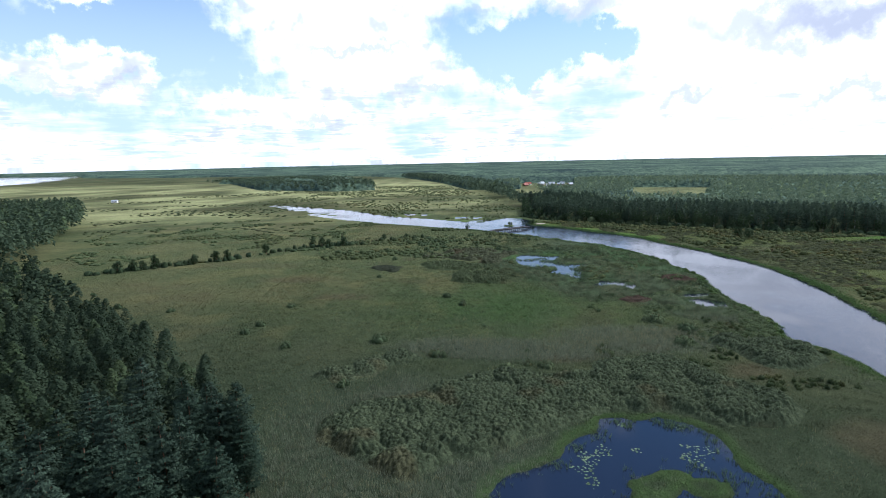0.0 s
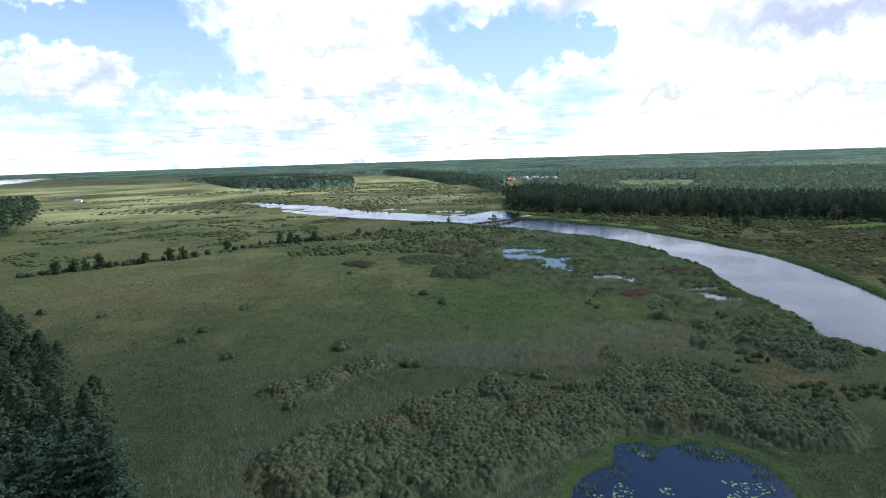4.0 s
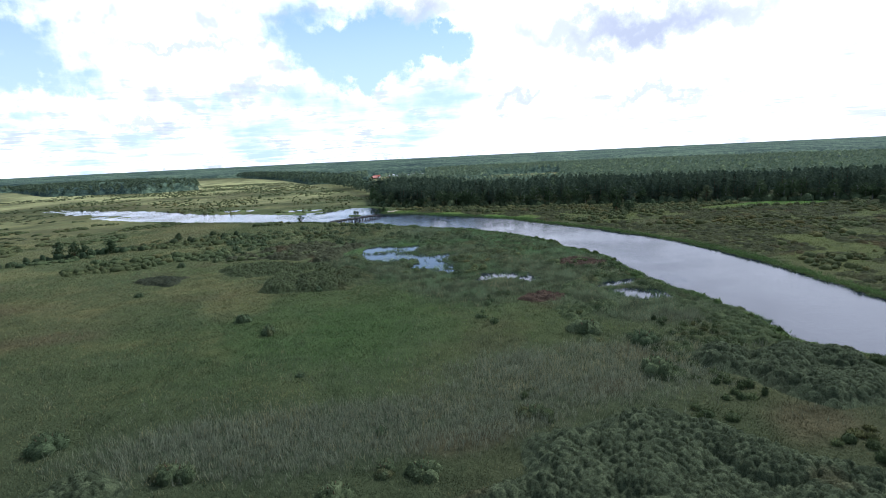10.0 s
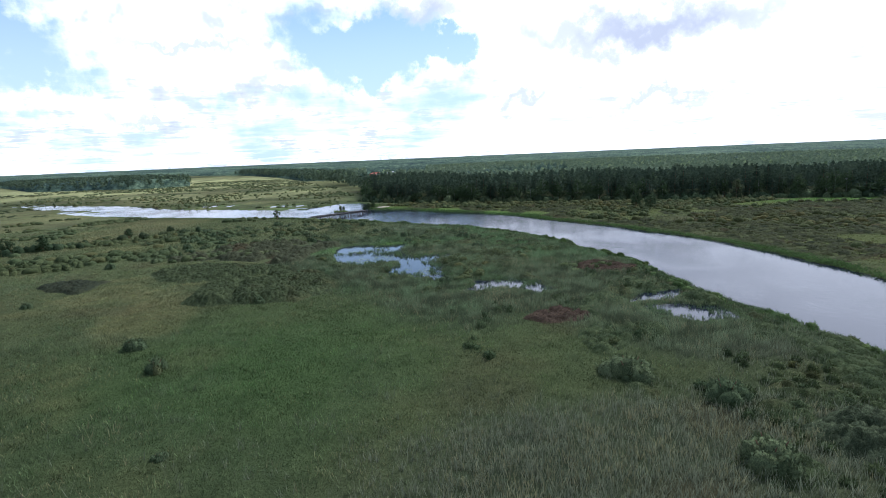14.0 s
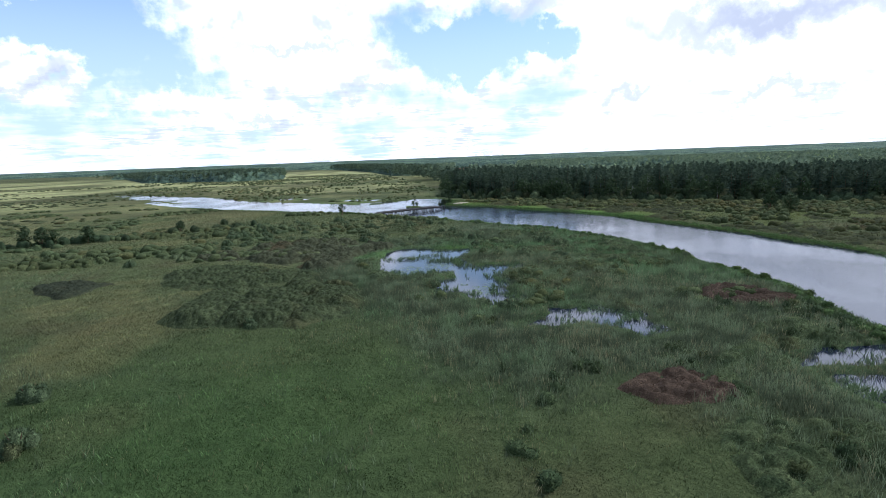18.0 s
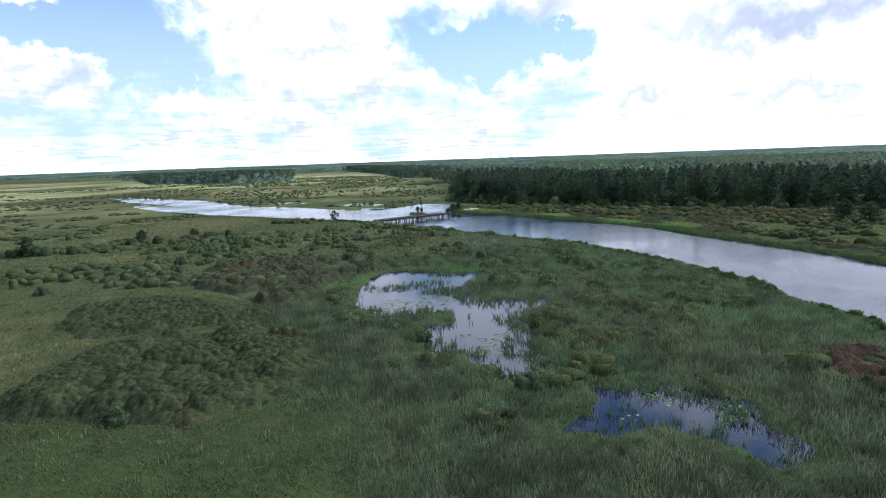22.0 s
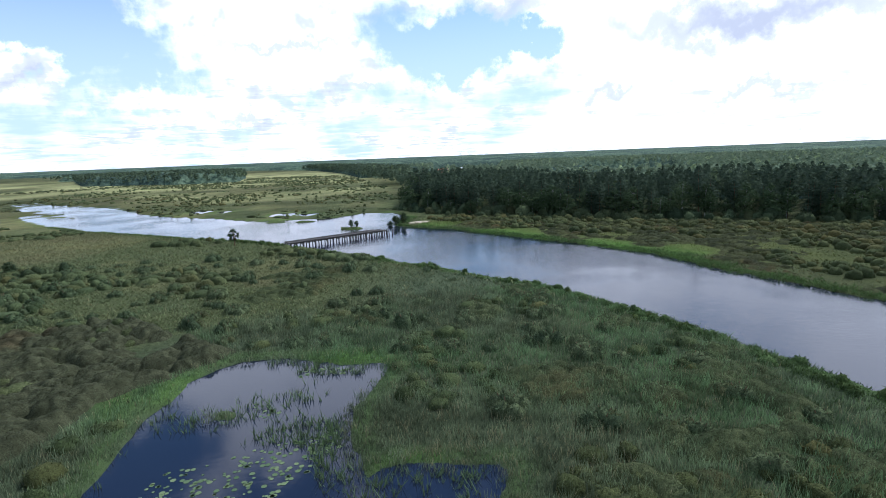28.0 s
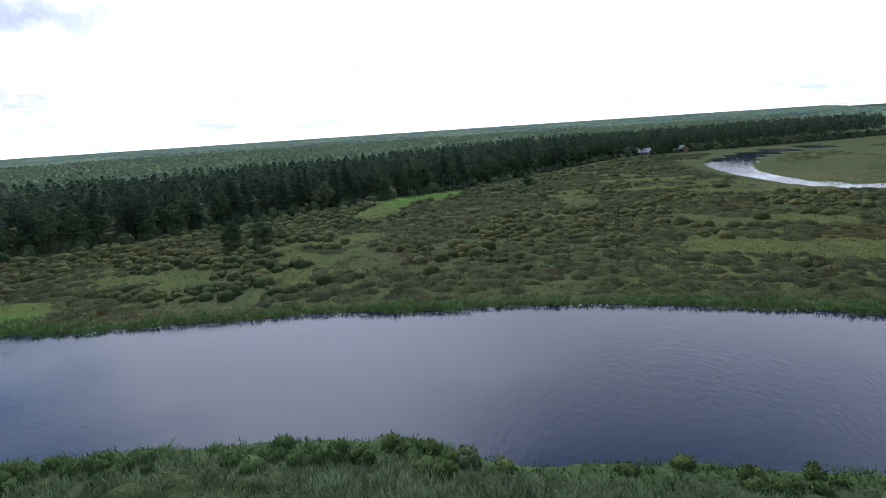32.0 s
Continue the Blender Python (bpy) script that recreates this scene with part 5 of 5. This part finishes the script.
dry = (r.random(len(gx_)) < 0.06 + 0.25 * step(wavy(gx_ + 40, gy_, 12, 3), 0.1, 0.6))[:, None]
col = np.where(dry, np.array([0.17, 0.16, 0.085]), col)
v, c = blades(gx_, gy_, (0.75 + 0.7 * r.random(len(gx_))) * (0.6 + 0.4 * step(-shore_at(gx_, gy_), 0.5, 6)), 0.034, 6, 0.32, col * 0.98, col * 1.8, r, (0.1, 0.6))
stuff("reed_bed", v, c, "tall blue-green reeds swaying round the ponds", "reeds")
gx_, gy_ = x[edge], y[edge]
col = np.tile(np.array([0.08, 0.115, 0.05]), (len(gx_), 1))
v, c = blades(gx_, gy_, 0.7 + 0.6 * r.random(len(gx_)), 0.06, 5, 0.15, col, col * 1.5, r)
stuff("pond_reeds", v, c, "sparse green reeds standing in the pond water", "reeds")
# the leafy fringe of both river banks
bx, by = [], []
for bank in (NEAR_BANK[2:27], FAR_BANK[10:29]):
    for (ax, ay), (cx, cy) in zip(bank, bank[1:]):
        k = int(math.hypot(cx - ax, cy - ay) * 26)
        t = r.random(k)
        bx.append(ax + (cx - ax) * t + r.normal(0, 2.2, k)), by.append(ay + (cy - ay) * t + r.normal(0, 2.2, k))
bx, by = np.concatenate(bx), np.concatenate(by)
s = shore_at(bx, by)
keep = (s < 0.5) & (s > -6)
bx, by = bx[keep], by[keep]
col = np.array([0.066, 0.108, 0.034]) * r.uniform(0.6, 1.35, (len(bx), 1))
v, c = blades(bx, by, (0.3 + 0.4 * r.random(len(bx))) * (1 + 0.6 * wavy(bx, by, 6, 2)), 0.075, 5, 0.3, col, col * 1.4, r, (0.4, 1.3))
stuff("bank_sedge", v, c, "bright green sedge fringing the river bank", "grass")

# leafy green bushes on the very edge of the near bank
ex, ey = [], []
for (ax, ay), (cx, cy) in zip(NEAR_BANK[5:23], NEAR_BANK[6:24]):
    k = int(math.hypot(cx - ax, cy - ay) * 0.9)
    t = r.random(k)
    ex.append(ax + (cx - ax) * t - r.uniform(0.5, 4.0, k)), ey.append(ay + (cy - ay) * t - r.uniform(0, 2.0, k))
ex, ey = np.concatenate(ex), np.concatenate(ey)
keep = (shore_at(ex, ey) < -0.2) & (wavy(ex, ey, 8, 2) > -0.25)
ex, ey = ex[keep], ey[keep]
brush("bank_bushes", ex, ey, r.uniform(0.6, 1.35, len(ex)), r.uniform(0.6, 1.3, len(ex)), 2, 90, 0.2,
      "fresh green leafy bushes overhanging the river bank", (0.045, 0.07, 0.024), (0.085, 0.122, 0.042), 0.05)

# lily pads in drifts on the ponds
px, py = r.uniform(0, 110, 60000), r.uniform(70, 310, 60000)
s = shore_at(px, py)
keep = (s > 0.3) & (inside_distance(RIVER, px, py) < -1) & (wavy(px, py, 5, 2) > 0.38)
px, py = px[keep], py[keep]
rad = r.uniform(0.12, 0.28, len(px))
ang = np.linspace(0, 2 * np.pi, 7)[:6]
rim = np.stack([px[:, None] + rad[:, None] * np.cos(ang), py[:, None] + rad[:, None] * np.sin(ang), np.full((len(px), 6), 0.02)], -1).reshape(-1, 3)
base_i = (np.arange(len(px)) * 6)[:, None]
tris = np.concatenate([base_i + np.array([0, k, k + 1]) for k in range(1, 5)], 1).reshape(-1, 3)
tagged(new("lily_pads", mesh_of("lily_pads", rim, tris, [pad_mat])), "drifts of small green lily pads floating on the ponds", "water plants", kind="stuff")

# ---- the bushes at the foot of the wood ----
r = np.random.default_rng(66)
for row, (off, tall_lo, tall_hi, gap, label) in enumerate(((-2.0, 1.2, 3.6, 2.2, "grey-green bushes along the foot of the wood"),
                                                          (1.5, 2.4, 6.0, 2.0, "dark green tall bushes filling the edge of the wood"))):
    ex, ey = [], []
    for (ax, ay), (cx, cy) in zip(WOOD_EAST[:14], WOOD_EAST[1:15]):
        k = int(math.hypot(cx - ax, cy - ay) / gap)
        t = r.random(k)
        ex.append(ax + (cx - ax) * t + off + r.normal(0, 1.8, k)), ey.append(ay + (cy - ay) * t + off + r.normal(0, 1.8, k))
    ex, ey = np.concatenate(ex), np.concatenate(ey)
    ex, ey = ex + 3.5 * wavy(ex, ey, 30, 3) * -0.6, ey + 3.5 * wavy(ex, ey, 30, 3) * -0.6
    high_ = r.uniform(tall_lo, tall_hi, len(ex))
    brush("wood_edge_bushes", ex, ey, 0.8 + high_ * r.uniform(0.35, 0.55, len(ex)), high_, 2, 110, 0.34,
          label, (0.034, 0.05, 0.027), (0.085, 0.108, 0.054), 0.05)

# ---- the old timber bridge ----
def box(size, at, turn=0.0, tilt=0.0):
    """Corners and faces of a slightly uneven beam."""
    bm = bmesh.new()
    bmesh.ops.create_cube(bm, size=1.0, matrix=pose(*at, 0, tilt, turn) @ Matrix.Diagonal((*size, 1)))
    bmesh.ops.bevel(bm, geom=bm.edges[:], offset=min(size) * 0.12, segments=1, affect="EDGES")
    me = bpy.data.meshes.new("beam")
    bm.to_mesh(me)
    bm.free()
    me.materials.append(timber_mat)
    return me


def post_mesh(tall, rad):
    v, f = tube([(0, 0, -1.4), (0.02, 0, tall * 0.5), (0, 0.03, tall)], (rad, rad * 0.95, rad * 0.85), 8)
    cap = np.array([[16, 17, 18, 19], [16, 19, 20, 23], [20, 21, 22, 23]])
    return mesh_of("post", v, np.concatenate([f, cap]), [timber_mat])


BRIDGE_A, BRIDGE_B = Vector((36.5, 402.5, 0)), Vector((69.0, 424.5, 0))
span = BRIDGE_B - BRIDGE_A
bridge = tagged(new("timber_bridge"), "old broken grey timber bridge on many posts over the river", "bridge")
bridge.matrix_basis = pose(*BRIDGE_A, 0, 0, math.degrees(math.atan2(span.y, span.x)))
DECK, LONG = 1.45, span.length
posts = [post_mesh(DECK - 0.35 + dz, 0.17) for dz in (0.0, 0.12, -0.1)]
stub = [post_mesh(h, 0.17) for h in (1.2, 1.9, 2.4)]
cap_me, brace_me, plank_me = box((0.26, 4.6, 0.26), (0, 0, 0)), box((0.1, 4.4, 0.16), (0, 0, 0)), box((0.27, 4.4, 0.07), (0, 0, 0))
whole_deck = LONG * 0.9
bent = 0
while bent * 2.1 < LONG:
    along = bent * 2.1
    for across in (-1.9, 0.0, 1.9):
        ob = part("post", (posts if along < whole_deck else stub)[r.integers(3)], bridge)
        ob.location = (along + r.normal(0, 0.08), across + r.normal(0, 0.1), 0)
        ob.rotation_euler = (r.normal(0, 0.03), r.normal(0, 0.03), r.uniform(0, 6))
    if along < whole_deck + 2:
        ob = part("cap_beam", cap_me, bridge)
        ob.location = (along, 0, DECK - 0.3)
    if bent % 2 == 0 and along < whole_deck:
        ob = part("brace", brace_me, bridge)
        ob.location, ob.rotation_euler = (along + 0.2, 0, 1.2), (radians(28), 0, 0)
    bent += 1
for across in (-1.7, 0.0, 1.7):
    ob = part("stringer", box((whole_deck, 0.22, 0.28), (whole_deck / 2, across, DECK - 0.04)), bridge)
for k in range(int(whole_deck / 0.3)):
    if r.random() < 0.93:
        ob = part("plank", plank_me, bridge)
        ob.location, ob.rotation_euler = (k * 0.3 + 0.15, r.normal(0, 0.08), DECK + 0.14 + abs(r.normal(0, 0.01))), (0, r.normal(0, 0.02), r.normal(0, 0.015))
for across in (-2.1, 2.1):
    ob = part("kerb_beam", box((whole_deck * 0.92, 0.2, 0.22), (whole_deck * 0.46, across, DECK + 0.28)), bridge)

me = bpy.data.meshes.new("sandy_bank")
bm = bmesh.new()
bmesh.ops.create_icosphere(bm, subdivisions=3, radius=1.0)
for v in bm.verts:
    k = 1 + 0.25 * noise.noise(v.co * 2.2)
    v.co = Vector((v.co.x * 5.0 * k, v.co.y * 2.6 * k, v.co.z * 0.45))
bm.to_mesh(me)
bm.free()
me.materials.append(sand_mat)
sand = tagged(new("sandy_bank", me), "bare pale sand at the end of the old bridge", "sand", kind="structure")
sand.matrix_basis = pose(80, 447, 0.45, 0, 0, 25)

# ---- houses ----
def solid(name, verts, faces, mat, parent, label=""):
    me = bpy.data.meshes.new(name)
    me.from_pydata(verts, [], faces)
    me.materials.append(mat)
    return part(name, me, parent, label)


def house(x, y, turn, wide, deep, eaves, ridge, wall_mat, roof_mat, label):
    root = tagged(new("house"), label, "house", "houses of the village")
    root.matrix_basis = pose(x, y, float(land_height(x, y)) - 0.1, 0, 0, turn)
    a, b = wide / 2, deep / 2
    walls = solid("wall", [(-a, -b, 0), (a, -b, 0), (a, b, 0), (-a, b, 0), (-a, -b, eaves), (a, -b, eaves), (a, b, eaves), (-a, b, eaves), (-a, 0, ridge), (a, 0, ridge)],
                  [(0, 1, 5, 4), (1, 2, 6, 9, 5), (2, 3, 7, 6), (3, 0, 4, 8, 7), (3, 2, 1, 0)], wall_mat, root)
    o, drop, th = 0.5, (ridge - eaves) / b * 0.5, 0.18
    roof_v = []
    for sgn in (-1, 1):
        roof_v += [(-a - o, sgn * (b + 0.5), eaves - drop), (a + o, sgn * (b + 0.5), eaves - drop)]
    roof_v += [(-a - o, 0, ridge), (a + o, 0, ridge)]
    roof_v += [(p[0], p[1], p[2] + th) for p in roof_v]
    roof = solid("roof", roof_v, [(6, 7, 11, 10), (9, 8, 10, 11), (0, 4, 5, 1), (3, 5, 4, 2), (0, 1, 7, 6), (2, 8, 9, 3), (0, 6, 10, 4), (4, 10, 8, 2), (1, 5, 11, 7), (5, 3, 9, 11)], roof_mat, root)
    cx = a * 0.4
    solid("chimney", [(cx + dx, 0.6 + dy, z) for z in (eaves, ridge + 0.9) for dx, dy in ((-.3, -.3), (.3, -.3), (.3, .3), (-.3, .3))],
          [(0, 1, 5, 4), (1, 2, 6, 5), (2, 3, 7, 6), (3, 0, 4, 7), (4, 5, 6, 7)], BRICK_WALL, roof, "brown brick chimney")
    for sgn in (-1, 1):
        for k in (-0.55, 0.0, 0.55):
            door = sgn == -1 and k == 0.0
            w2, z0, z1 = (0.5, 0.0, 2.05) if door else (0.55, 1.0, 2.2)
            p = [(k * a + dx, sgn * (b + dy), z) for dy in (-0.05, 0.04) for dx, z in ((-w2, z0), (w2, z0), (w2, z1), (-w2, z1))]
            solid("door" if door else "window", p, [(0, 1, 2, 3), (7, 6, 5, 4), (0, 4, 5, 1), (1, 5, 6, 2), (2, 6, 7, 3), (3, 7, 4, 0)],
                  BRICK_WALL if door else DARK_PANE, root, "brown boarded door" if door else "")
    return root


house(474, 229, 65, 8, 6, 2.6, 4.8, BRICK_WALL, GREY_ROOF, "brown boarded house with a pale roof at the wood's edge")
house(492, 203, 20, 7, 5, 2.5, 4.6, BRICK_WALL, GREY_ROOF, "small brown house half hidden in the wood")
house(-488, 822, 10, 8, 5, 2.4, 4.0, WHITE_WALL, GREY_ROOF, "lone white house in the open meadow")
for k, (hx, hy, red) in enumerate(((158, 1040, 1), (170, 1085, 1), (187, 1050, 0), (198, 1090, 0), (206, 1035, 0), (214, 1075, 0), (224, 1040, 0), (234, 1070, 0), (240, 1030, 0), (196, 1010, 0))):
    house(hx, hy, r.uniform(-30, 30), r.uniform(8, 12), r.uniform(6.5, 8), 2.8, r.uniform(5, 6), WHITE_WALL if k % 2 else BRICK_WALL, RED_ROOF if red else GREY_ROOF,
          "village house with a red roof among trees" if red else "village house with a grey roof among trees")
